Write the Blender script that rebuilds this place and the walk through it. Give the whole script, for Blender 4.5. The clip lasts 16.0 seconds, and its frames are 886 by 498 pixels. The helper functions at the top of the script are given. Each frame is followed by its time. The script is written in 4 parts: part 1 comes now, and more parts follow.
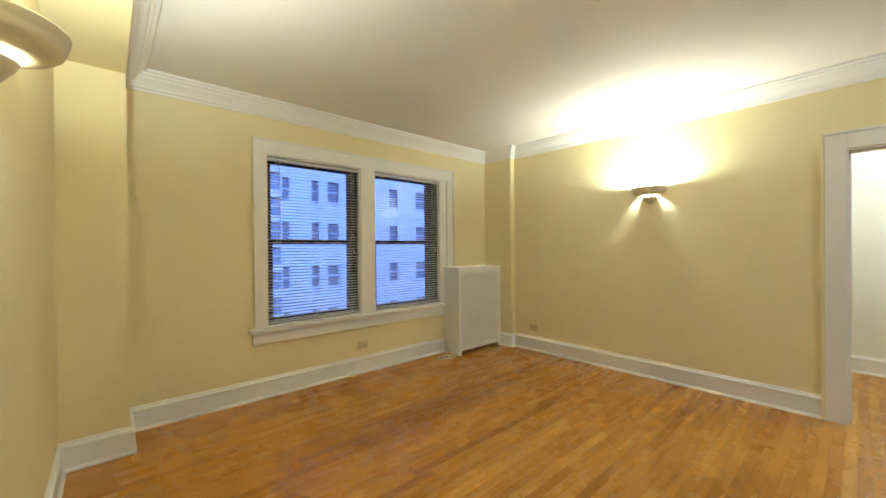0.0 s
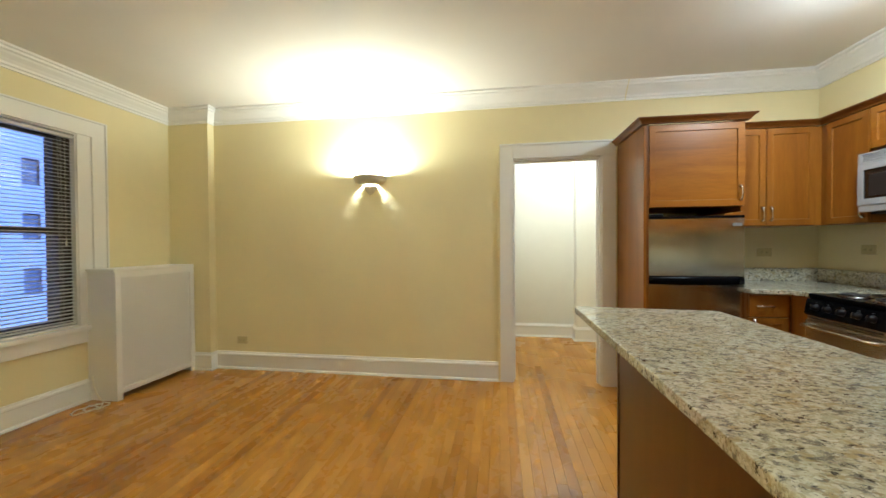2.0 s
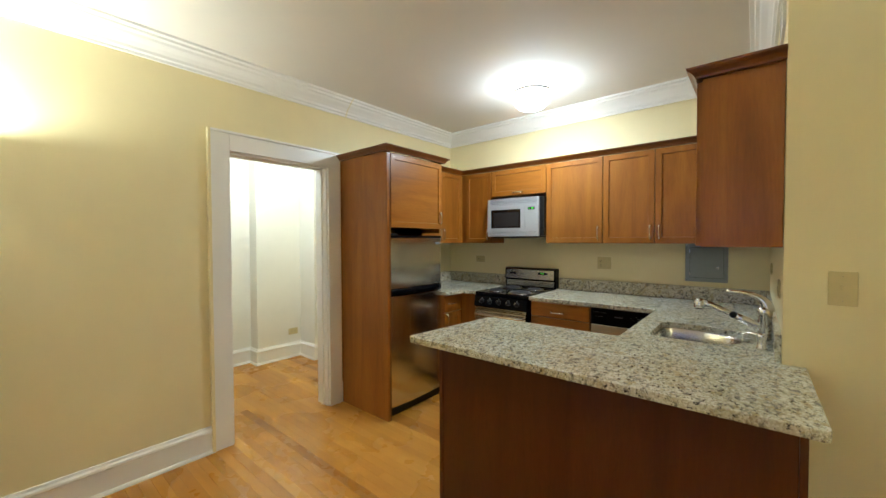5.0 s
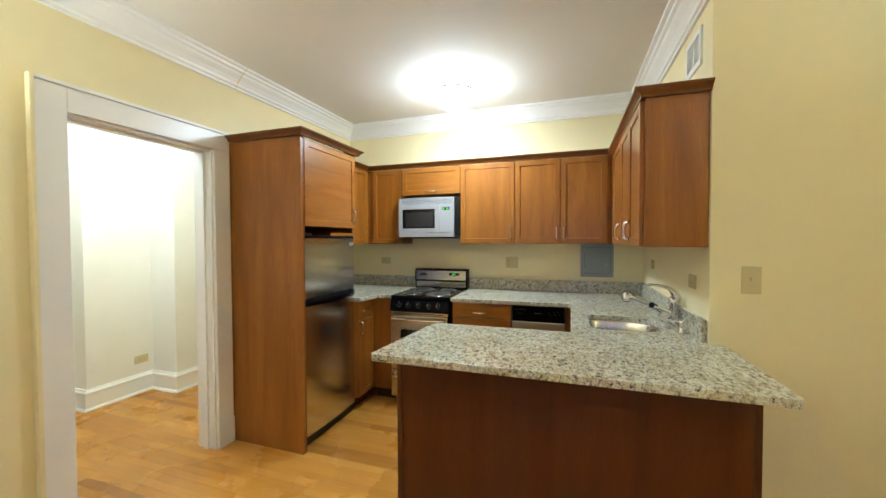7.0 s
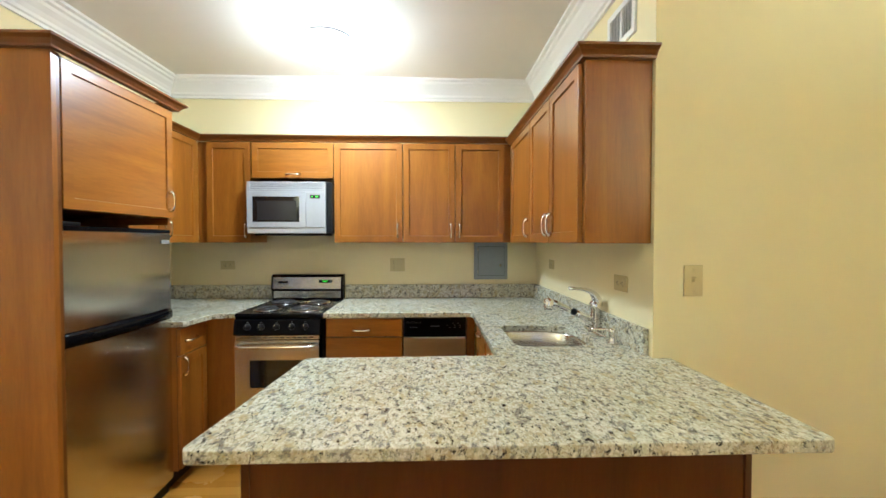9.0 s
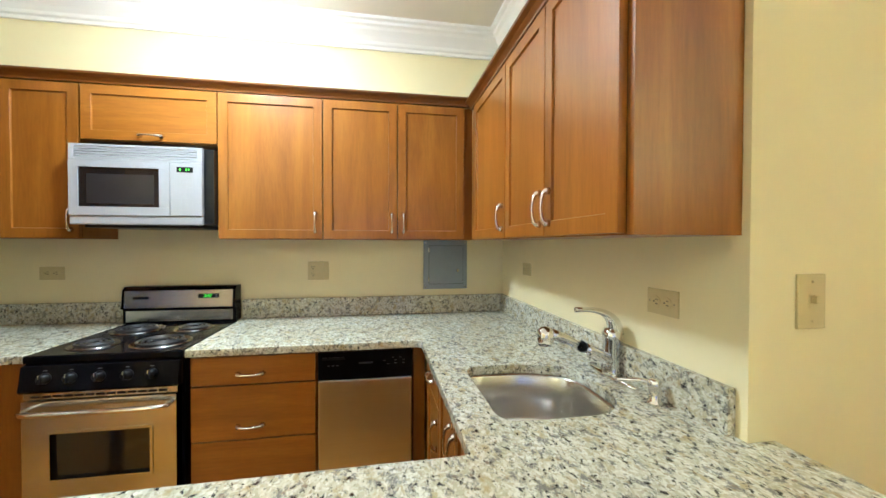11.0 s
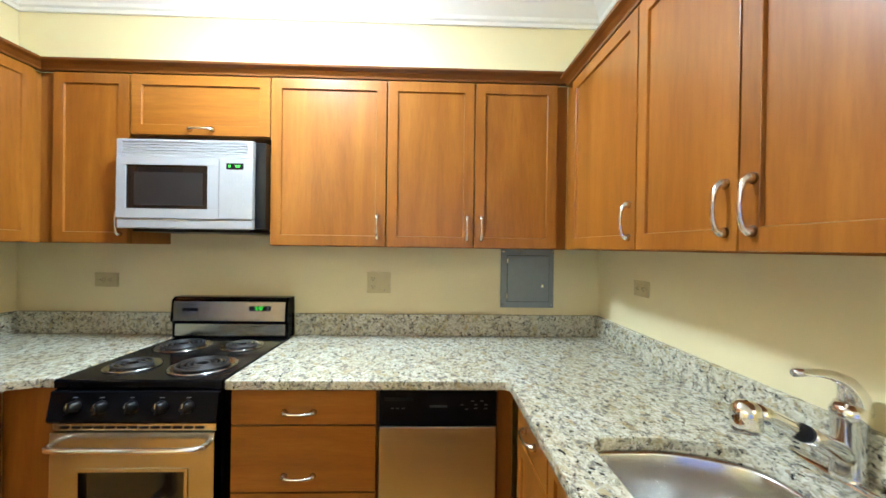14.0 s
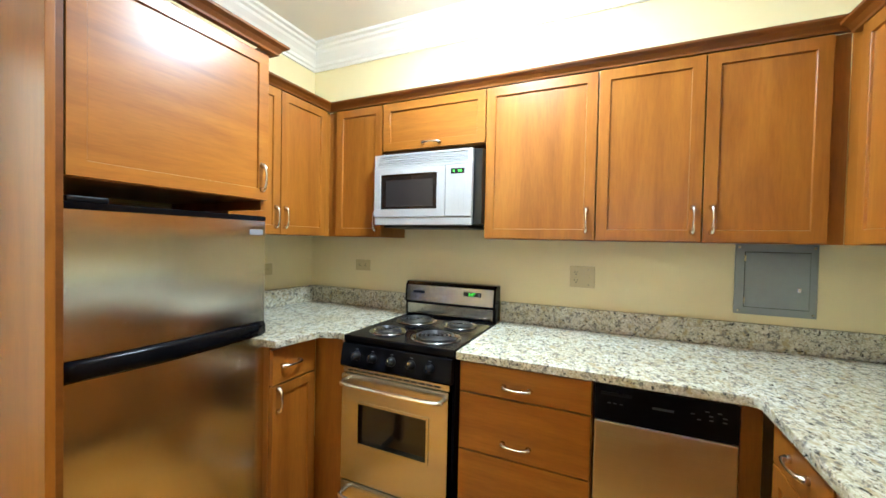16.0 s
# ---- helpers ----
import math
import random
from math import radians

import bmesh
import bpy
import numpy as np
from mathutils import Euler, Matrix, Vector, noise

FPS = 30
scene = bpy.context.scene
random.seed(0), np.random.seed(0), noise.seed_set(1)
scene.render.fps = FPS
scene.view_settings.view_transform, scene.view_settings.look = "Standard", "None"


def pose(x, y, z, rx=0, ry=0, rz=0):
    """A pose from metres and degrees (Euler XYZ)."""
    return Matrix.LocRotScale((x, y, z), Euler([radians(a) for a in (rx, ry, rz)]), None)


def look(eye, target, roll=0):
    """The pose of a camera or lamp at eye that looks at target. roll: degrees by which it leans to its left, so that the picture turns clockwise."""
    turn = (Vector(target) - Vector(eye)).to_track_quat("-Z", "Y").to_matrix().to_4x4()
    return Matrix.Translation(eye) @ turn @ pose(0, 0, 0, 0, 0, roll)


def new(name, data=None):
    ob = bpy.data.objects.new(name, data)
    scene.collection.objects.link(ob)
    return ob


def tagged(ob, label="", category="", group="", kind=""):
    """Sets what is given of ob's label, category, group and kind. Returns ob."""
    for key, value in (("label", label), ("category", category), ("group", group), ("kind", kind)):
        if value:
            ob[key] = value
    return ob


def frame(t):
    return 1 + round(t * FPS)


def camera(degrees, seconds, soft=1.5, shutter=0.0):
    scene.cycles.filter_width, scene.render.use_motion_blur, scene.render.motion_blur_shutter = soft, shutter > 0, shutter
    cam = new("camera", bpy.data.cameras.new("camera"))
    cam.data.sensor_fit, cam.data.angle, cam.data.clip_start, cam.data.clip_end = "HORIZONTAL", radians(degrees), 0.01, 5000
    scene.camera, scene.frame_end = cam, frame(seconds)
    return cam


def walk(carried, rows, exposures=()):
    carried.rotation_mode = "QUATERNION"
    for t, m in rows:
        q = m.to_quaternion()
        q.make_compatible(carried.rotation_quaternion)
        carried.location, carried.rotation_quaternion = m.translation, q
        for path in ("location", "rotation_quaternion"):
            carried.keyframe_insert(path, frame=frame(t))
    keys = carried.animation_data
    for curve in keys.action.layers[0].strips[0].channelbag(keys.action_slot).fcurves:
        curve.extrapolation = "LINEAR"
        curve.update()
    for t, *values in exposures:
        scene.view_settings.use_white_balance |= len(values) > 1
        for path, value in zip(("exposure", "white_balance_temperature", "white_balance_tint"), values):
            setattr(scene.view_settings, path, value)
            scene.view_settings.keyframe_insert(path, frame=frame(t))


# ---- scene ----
cam = camera(99.7, 16.0, shutter=0.2)
PATH = [
    (0, (0.771, 0.453, 1.289), (2.105, 1.944, 1.279), -0.4),
    (0.5, (0.884, 0.479, 1.254), (2.409, 1.774, 1.226), -0.6),
    (1, (1.127, 0.518, 1.228), (2.857, 1.52, 1.189), -0.8),
    (1.5, (1.278, 0.535, 1.224), (3.165, 1.197, 1.181), -0.8),
    (2, (1.343, 0.628, 1.231), (3.32, 0.931, 1.201), -0.4),
    (2.5, (1.416, 0.776, 1.236), (3.415, 0.725, 1.213), -0.1),
    (3, (1.529, 0.864, 1.309), (3.475, 0.406, 1.258), -0.4),
    (3.5, (1.674, 1.0, 1.273), (3.464, 0.107, 1.274), 0.0),
    (4, (1.762, 1.191, 1.345), (3.387, 0.025, 1.329), -0.1),
    (6.5, (2.414, 1.727, 1.379), (3.202, -0.111, 1.336), -0.3),
    (7, (2.5, 1.597, 1.376), (3.144, -0.296, 1.327), -0.2),
    (7.5, (2.586, 1.464, 1.354), (3.056, -0.48, 1.311), -0.1),
    (8, (2.706, 1.337, 1.364), (2.979, -0.644, 1.321), 0.0),
    (8.5, (2.766, 1.237, 1.358), (2.842, -0.761, 1.321), 0.1),
    (9, (2.749, 1.044, 1.347), (2.683, -0.954, 1.307), -0.0),
    (11.5, (2.666, 0.226, 1.321), (2.3, -1.74, 1.298), 0.3),
    (12, (2.677, 0.144, 1.336), (2.291, -1.818, 1.322), 0.5),
    (12.5, (2.723, 0.062, 1.329), (2.327, -1.898, 1.312), 0.7),
    (13, (2.752, 0.008, 1.315), (2.356, -1.952, 1.305), 0.8),
    (13.5, (2.726, -0.025, 1.329), (2.434, -2.003, 1.316), 0.7),
    (14, (2.753, -0.027, 1.344), (2.691, -2.026, 1.334), 0.8),
    (14.5, (2.79, -0.02, 1.355), (2.999, -2.009, 1.331), 1.0),
    (15, (2.823, 0.018, 1.339), (3.291, -1.926, 1.311), 1.1),
    (15.5, (2.856, 0.055, 1.322), (3.537, -1.825, 1.289), 1.2),
    (16, (2.874, 0.066, 1.325), (3.702, -1.754, 1.284), 1.2),
]
# the camera's own exposure and white balance
TINT = 0
EXPOSURES = [(t, stops, k, TINT) for t, stops, k in (
    (0, 0.02, 5600), (1, 0.1, 5550), (2.5, 0.0, 5550), (4, -0.1, 5500), (6.5, 0.34, 5300), (8, 0.5, 5250),
    (9, 0.65, 5250), (12, 0.82, 5200), (14, 0.93, 5180), (16, 1.05, 5180))]
walk(cam, [(t, look(eye, target, roll)) for t, eye, target, roll in PATH], EXPOSURES)

# strength of the sky, the sun and the lamps
SKY, SUN, SCONCE_W, KITCHEN_W, HALL_W = 0.05, 7.6, 92.0, 20.0, 38.0

# ---------------------------------------------------------------- world, lamps and exposure
world = bpy.data.worlds.new("dusk")
scene.world = world
world.use_nodes = True
wn = world.node_tree.nodes
sky = wn.new("ShaderNodeTexSky")
sky.sky_type, sky.sun_disc = "NISHITA", False
sky.sun_elevation, sky.sun_rotation = radians(4), radians(200)
world.node_tree.links.new(sky.outputs[0], wn["Background"].inputs[0])
wn["Background"].inputs[1].default_value = SKY

sun = new("sun", bpy.data.lights.new("sun", "SUN"))
sun.data.energy, sun.data.angle, sun.data.color = SUN, radians(20), (0.27, 0.42, 1.0)
sun.matrix_world = look((0, -20, 14), (6, 20, 0))


def lamp(name, kind, watts, place, color, size=0.05):
    data = bpy.data.lights.new(name, kind)
    data.energy, data.color = watts, color
    if kind == "AREA":
        data.size = size
    else:
        data.shadow_soft_size = size
    ob = new(name, data)
    ob.matrix_world = place
    return ob


# ---------------------------------------------------------------- the plan, in metres
WX, WY, BY, RX, SY, LX = 4.705, 3.892, -1.85, 1.925, -0.31, 0.545   # door wall, window wall, back wall, sink wall, switch wall, far wall
CEIL, CROWN = 2.552, 2.421
TH = 0.14
COUNTER, SLAB = 0.915, 0.03

WARM = (1.0, 0.94, 0.79)
lamp("sconce_light", "POINT", SCONCE_W, pose(WX - 0.082, 1.825, 1.830), WARM, 0.03)
lamp("sconce_light", "POINT", SCONCE_W, pose(LX + 0.082, 1.86, 1.822), WARM, 0.03)
COOL = (0.93, 0.965, 1.0)
lamp("kitchen_light", "POINT", KITCHEN_W * 0.46, pose(3.335, -1.138, 2.365), COOL, 0.08)
lamp("kitchen_light", "AREA", KITCHEN_W * 0.70, pose(3.335, -1.138, 2.40), COOL, 0.24)
lamp("hall_light", "POINT", HALL_W, pose(5.40, -0.05, 2.30), (1.0, 0.985, 0.94), 0.10)

# ---------------------------------------------------------------- materials


def material(name):
    m = bpy.data.materials.new(name)
    m.use_nodes = True
    t = m.node_tree
    return m, t, t.nodes["Principled BSDF"], t.links


def node(t, kind, **sets):
    n = t.nodes.new(kind)
    for key, value in sets.items():
        n.inputs[key.replace("_", " ")].default_value = value
    return n


def coords(t, scale=(1, 1, 1)):
    c = t.nodes.new("ShaderNodeTexCoord")
    m = t.nodes.new("ShaderNodeMapping")
    m.inputs["Scale"].default_value = scale
    t.links.new(c.outputs["Object"], m.inputs[0])
    return m.outputs[0]


def ramp(t, source, stops):
    r = t.nodes.new("ShaderNodeValToRGB")
    while len(r.color_ramp.elements) < len(stops):
        r.color_ramp.elements.new(0.5)
    for e, (at, col) in zip(r.color_ramp.elements, stops):
        e.position, e.color = at, (*col, 1)
    t.links.new(source, r.inputs[0])
    return r.outputs[0]


def mixed(t, kind, factor, a, b):
    m = t.nodes.new("ShaderNodeMix")
    m.data_type, m.blend_type = "RGBA", kind
    for sock, v in ((m.inputs[0], factor), (m.inputs[6], a), (m.inputs[7], b)):
        if isinstance(v, (int, float)):
            sock.default_value = v
        elif isinstance(v, tuple):
            sock.default_value = (*v, 1)
        else:
            t.links.new(v, sock)
    return m.outputs[2]


def bumped(t, bsdf, source, strength, distance=0.002):
    b = node(t, "ShaderNodeBump", Strength=strength, Distance=distance)
    t.links.new(source, b.inputs["Height"])
    t.links.new(b.outputs[0], bsdf.inputs["Normal"])


def paint(name, color, rough=0.55, bump=0.25, vary=0.06, spec=0.35):
    """Brushed or rolled paint: fine roller relief, faint broad unevenness."""
    m, t, s, L = material(name)
    c = coords(t)
    fine = node(t, "ShaderNodeTexNoise", Scale=260.0, Detail=4.0)
    broad = node(t, "ShaderNodeTexNoise", Scale=1.7, Detail=5.0, Roughness=0.6)
    L.new(c, fine.inputs[0]), L.new(c, broad.inputs[0])
    low = tuple(v * (1 - vary) for v in color)
    col = ramp(t, broad.outputs[0], [(0.3, low), (0.7, color)])
    L.new(col, s.inputs["Base Color"])
    s.inputs["Roughness"].default_value = rough
    s.inputs["Specular IOR Level"].default_value = spec
    bumped(t, s, fine.outputs[0], bump, 0.001)
    return m


def cherry(name, axis, tone=1.0, red=1.0):
    """Stained maple or cherry veneer, the grain along one axis (0, 1, 2)."""
    m, t, s, L = material(name)
    stretch = [7.0, 7.0, 7.0]
    stretch[axis] = 0.7
    c = coords(t, tuple(stretch))
    info = t.nodes.new("ShaderNodeObjectInfo")
    shift = t.nodes.new("ShaderNodeVectorMath")
    shift.operation = "ADD"
    sc = t.nodes.new("ShaderNodeVectorMath")
    sc.operation = "SCALE"
    sc.inputs[3].default_value = 31.0
    L.new(info.outputs["Random"], sc.inputs[0])
    L.new(c, shift.inputs[0]), L.new(sc.outputs[0], shift.inputs[1])
    broad = node(t, "ShaderNodeTexNoise", Scale=1.1, Detail=6.0, Roughness=0.6, Distortion=0.9)
    fine = node(t, "ShaderNodeTexNoise", Scale=16.0, Detail=5.0, Roughness=0.7)
    L.new(shift.outputs[0], broad.inputs[0]), L.new(shift.outputs[0], fine.inputs[0])
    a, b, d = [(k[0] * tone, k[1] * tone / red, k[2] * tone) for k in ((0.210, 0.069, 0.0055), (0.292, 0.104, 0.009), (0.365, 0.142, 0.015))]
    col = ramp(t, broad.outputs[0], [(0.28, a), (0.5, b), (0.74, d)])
    grain = ramp(t, fine.outputs[0], [(0.35, (0.72, 0.68, 0.62)), (0.6, (1, 1, 1))])
    col = mixed(t, "MULTIPLY", 0.5, col, grain)
    L.new(col, s.inputs["Base Color"])
    s.inputs["Roughness"].default_value = 0.36
    s.inputs["Specular IOR Level"].default_value = 0.16
    s.inputs["Coat Weight"].default_value = 0.6
    s.inputs["Coat Roughness"].default_value = 0.30
    bumped(t, s, fine.outputs[0], 0.12, 0.001)
    return m


def oak(name):
    """Narrow strip oak; every board has its own tone and grain."""
    m, t, s, L = material(name)
    c = coords(t, (0.55, 22.0, 22.0))
    info = t.nodes.new("ShaderNodeObjectInfo")
    geo = t.nodes.new("ShaderNodeNewGeometry")
    add = t.nodes.new("ShaderNodeMath")
    add.operation = "ADD"
    wrap = t.nodes.new("ShaderNodeMath")
    wrap.operation = "FRACT"
    L.new(info.outputs["Random"], add.inputs[0]), L.new(geo.outputs["Random Per Island"], add.inputs[1])
    L.new(add.outputs[0], wrap.inputs[0])
    sc = t.nodes.new("ShaderNodeVectorMath")
    sc.operation = "SCALE"
    sc.inputs[3].default_value = 53.0
    L.new(wrap.outputs[0], sc.inputs[0])
    shift = t.nodes.new("ShaderNodeVectorMath")
    L.new(c, shift.inputs[0]), L.new(sc.outputs[0], shift.inputs[1])
    grain = node(t, "ShaderNodeTexNoise", Scale=2.6, Detail=6.0, Roughness=0.6, Distortion=0.35)
    fine = node(t, "ShaderNodeTexNoise", Scale=30.0, Detail=3.0)
    L.new(shift.outputs[0], grain.inputs[0]), L.new(shift.outputs[0], fine.inputs[0])
    tone = ramp(t, wrap.outputs[0], [(0.0, (0.33, 0.136, 0.016)), (0.07, (0.39, 0.168, 0.020)), (0.2, (0.45, 0.203, 0.026)), (0.6, (0.49, 0.228, 0.030)), (0.88, (0.52, 0.250, 0.036)), (1.0, (0.57, 0.290, 0.048))])
    streak = ramp(t, grain.outputs[0], [(0.3, (0.82, 0.77, 0.70)), (0.55, (1, 1, 1))])
    col = mixed(t, "MULTIPLY", 0.28, tone, streak)
    pores = ramp(t, fine.outputs[0], [(0.3, (0.8, 0.76, 0.7)), (0.5, (1, 1, 1))])
    col = mixed(t, "MULTIPLY", 0.2, col, pores)
    L.new(col, s.inputs["Base Color"])
    wear = node(t, "ShaderNodeTexNoise", Scale=2.3, Detail=4.0)
    wc = t.nodes.new("ShaderNodeTexCoord")
    L.new(wc.outputs["Object"], wear.inputs[0])
    rough = ramp(t, wear.outputs[0], [(0.3, (0.22,) * 3), (0.7, (0.33,) * 3)])
    L.new(rough, s.inputs["Roughness"])
    s.inputs["Specular IOR Level"].default_value = 0.45
    bumped(t, s, grain.outputs[0], 0.02, 0.0005)
    return m


def granite(name):
    """Polished cream granite: drifting grey-violet clusters, ochre stains, black flecks."""
    m, t, s, L = material(name)
    c = t.nodes.new("ShaderNodeTexCoord")
    mp = t.nodes.new("ShaderNodeMapping")
    mp.inputs["Rotation"].default_value = (0.0, 0.0, radians(38))
    mp.inputs["Scale"].default_value = (1.0, 0.68, 0.9)
    L.new(c.outputs["Object"], mp.inputs[0])
    warp = node(t, "ShaderNodeTexNoise", Scale=55.0, Detail=4.0, Roughness=0.65)
    L.new(mp.outputs[0], warp.inputs[0])
    off = t.nodes.new("ShaderNodeVectorMath")
    off.operation = "MULTIPLY_ADD"
    off.inputs[1].default_value = (0.017, 0.017, 0.017)
    L.new(warp.outputs[1], off.inputs[0]), L.new(mp.outputs[0], off.inputs[2])

    def noise(scale, detail, rough=0.6):
        n = node(t, "ShaderNodeTexNoise", Scale=scale, Detail=detail, Roughness=rough)
        L.new(off.outputs[0], n.inputs[0])
        return n.outputs[0]

    crystal = node(t, "ShaderNodeTexVoronoi", Scale=200.0)
    L.new(off.outputs[0], crystal.inputs[0])
    rnd = t.nodes.new("ShaderNodeSeparateColor")
    L.new(crystal.outputs["Color"], rnd.inputs[0])
    base = ramp(t, rnd.outputs[0], [(0.0, (0.46, 0.435, 0.31)), (0.5, (0.61, 0.59, 0.46)), (1.0, (0.75, 0.74, 0.64))])
    ochre = ramp(t, noise(30.0, 4.0), [(0.54, (0, 0, 0)), (0.66, (0.8, 0.8, 0.8))])
    col = mixed(t, "MIX", ochre, base, (0.43, 0.345, 0.165))
    grey = ramp(t, noise(52.0, 6.0, 0.74), [(0.525, (0, 0, 0)), (0.60, (0.9, 0.9, 0.9))])
    col = mixed(t, "MIX", grey, col, (0.190, 0.184, 0.168))
    brown = ramp(t, rnd.outputs[1], [(0.93, (0, 0, 0)), (0.95, (0.5, 0.5, 0.5))])
    col = mixed(t, "MIX", brown, col, (0.25, 0.16, 0.085))
    black = ramp(t, noise(78.0, 5.0, 0.68), [(0.575, (0, 0, 0)), (0.615, (1, 1, 1))])
    col = mixed(t, "MIX", black, col, (0.028, 0.026, 0.030))
    broad = ramp(t, noise(7.0, 3.0), [(0.35, (0.86, 0.82, 0.73)), (0.6, (1, 1, 1))])
    col = mixed(t, "MULTIPLY", 0.8, col, broad)
    L.new(col, s.inputs["Base Color"])
    s.inputs["Roughness"].default_value = 0.12
    s.inputs["Specular IOR Level"].default_value = 0.45
    return m


def steel(name, axis, color=(0.66, 0.63, 0.57), rough=0.24, brushed=True):
    """Brushed stainless steel, the brushing along one axis."""
    m, t, s, L = material(name)
    stretch = [900.0, 900.0, 900.0]
    stretch[axis] = 4.0
    n = node(t, "ShaderNodeTexNoise", Scale=1.0, Detail=2.0)
    L.new(coords(t, tuple(stretch)), n.inputs[0])
    broad = node(t, "ShaderNodeTexNoise", Scale=3.0, Detail=3.0)
    L.new(coords(t), broad.inputs[0])
    L.new(ramp(t, broad.outputs[0], [(0.3, (rough - 0.005,) * 3), (0.7, (rough + 0.005,) * 3)]), s.inputs["Roughness"])
    L.new(ramp(t, n.outputs[0], [(0.3, tuple(v * 0.94 for v in color)), (0.7, color)]), s.inputs["Base Color"])
    s.inputs["Metallic"].default_value = 1.0
    if brushed:
        along = t.nodes.new("ShaderNodeCombineXYZ")
        along.inputs[axis].default_value = 1.0
        L.new(along.outputs[0], s.inputs["Tangent"])
        s.inputs["Anisotropic"].default_value = 0.85
    return m


def plain(name, color, rough=0.4, metal=0.0, spec=0.5, vary=0.1, scale=40.0):
    m, t, s, L = material(name)
    n = node(t, "ShaderNodeTexNoise", Scale=scale, Detail=4.0)
    L.new(coords(t), n.inputs[0])
    L.new(ramp(t, n.outputs[0], [(0.3, tuple(v * (1 - vary) for v in color)), (0.7, color)]), s.inputs["Base Color"])
    s.inputs["Roughness"].default_value, s.inputs["Metallic"].default_value = rough, metal
    s.inputs["Specular IOR Level"].default_value = spec
    return m


def glow(name, color, strength):
    m, t, s, L = material(name)
    s.inputs["Base Color"].default_value = (*color, 1)
    s.inputs["Emission Color"].default_value = (*color, 1)
    s.inputs["Emission Strength"].default_value = strength
    return m


def clear_glass(name, rough=0.0):
    m, t, s, L = material(name)
    s.inputs["Base Color"].default_value = (0.96, 0.98, 0.97, 1)
    s.inputs["Transmission Weight"].default_value = 1.0
    s.inputs["Roughness"].default_value = rough
    s.inputs["IOR"].default_value = 1.45
    return m


M_WALL = paint("yellow_wall_paint", (0.85, 0.752, 0.45), 0.6, 0.22)
M_HALL = paint("cream_hall_paint", (0.85, 0.835, 0.76), 0.6, 0.22)
M_CEIL = paint("ceiling_paint", (0.82, 0.78, 0.71), 0.75, 0.15, 0.04)
M_TRIM = paint("white_trim_paint", (0.88, 0.865, 0.825), 0.32, 0.10, 0.04, 0.5)
M_OAK = oak("oak_strip_floor")
M_GAP = plain("floor_gap_dark", (0.06, 0.028, 0.010), 0.8)
M_CH = [cherry("cherry_grain_x", 0), cherry("cherry_grain_y", 1), cherry("cherry_grain_z", 2)]
M_CHD = cherry("cherry_dark_moulding", 0, 0.5, 1.15)
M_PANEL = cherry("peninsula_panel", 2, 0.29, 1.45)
# near-black shade colour for the gaps between fronts; toe kicks share it
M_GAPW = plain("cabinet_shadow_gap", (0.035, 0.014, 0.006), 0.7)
M_GRANITE = granite("speckled_granite")
M_STEEL_H = steel("steel_brushed_across", 0, (0.60, 0.57, 0.48), 0.23)
M_STEEL_D = steel("steel_dishwasher", 0, (0.76, 0.725, 0.63), 0.42)
M_STEEL_Y = steel("steel_brushed_along_wall", 1, (0.73, 0.72, 0.70), 0.20)
M_SINK = steel("sink_steel", 2, (0.66, 0.645, 0.62), 0.23, False)
M_CHROME = plain("chrome", (0.80, 0.79, 0.77), 0.08, 1.0, 0.5, 0.03)
M_NICKEL = plain("satin_nickel", (0.80, 0.77, 0.72), 0.17, 1.0, 0.5, 0.05)
M_BLACK = plain("black_enamel", (0.004, 0.004, 0.005), 0.12, 0.0, 0.10)
M_BLACKP = plain("black_plastic", (0.007, 0.007, 0.008), 0.28, 0.0, 0.2)
M_IRON = plain("burner_coil", (0.06, 0.058, 0.056), 0.42, 0.6)
M_WHITE = plain("white_appliance", (0.41, 0.405, 0.40), 0.28, 0.0, 0.5, 0.03)
M_DARKG = plain("dark_window_glass", (0.010, 0.010, 0.010), 0.06, 0.0, 0.6)
M_SCREEN = plain("oven_screen", (0.022, 0.021, 0.021), 0.3)
M_IVORY = plain("ivory_plastic", (0.66, 0.56, 0.29), 0.24, 0.0, 0.5, 0.04)
M_GREY = plain("grey_panel_paint", (0.27, 0.30, 0.30), 0.42, 0.0, 0.5, 0.06)
M_PLASTER = paint("sconce_plaster", (0.84, 0.77, 0.56), 0.7, 0.3)
M_SASH = plain("dark_sash_paint", (0.030, 0.022, 0.020), 0.38)
M_SLAT = plain("blind_slat", (0.66, 0.64, 0.61), 0.45, 0.0, 0.5, 0.03)
M_CORD = plain("white_cord", (0.80, 0.76, 0.64), 0.6)
M_GLASS = clear_glass("window_glass")
M_FROST = glow("frosted_lamp_glass", (1.0, 0.98, 0.94), 13.0)
M_BULB = glow("lamp_bulb", (1.0, 0.93, 0.76), 9.0)
M_LED = glow("green_display", (0.16, 0.95, 0.05), 0.9)
M_PRINT = plain("panel_print", (0.24, 0.24, 0.24), 0.5)
M_FAINT = plain("faint_print", (0.04, 0.04, 0.04), 0.5)
M_PAN = plain("drip_pan", (0.42, 0.41, 0.40), 0.16, 1.0, 0.5, 0.1)
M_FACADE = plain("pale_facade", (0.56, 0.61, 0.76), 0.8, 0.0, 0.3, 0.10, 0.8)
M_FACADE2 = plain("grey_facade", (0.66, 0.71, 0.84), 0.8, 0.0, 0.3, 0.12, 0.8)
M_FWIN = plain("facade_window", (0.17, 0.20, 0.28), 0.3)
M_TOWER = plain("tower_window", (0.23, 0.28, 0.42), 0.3)
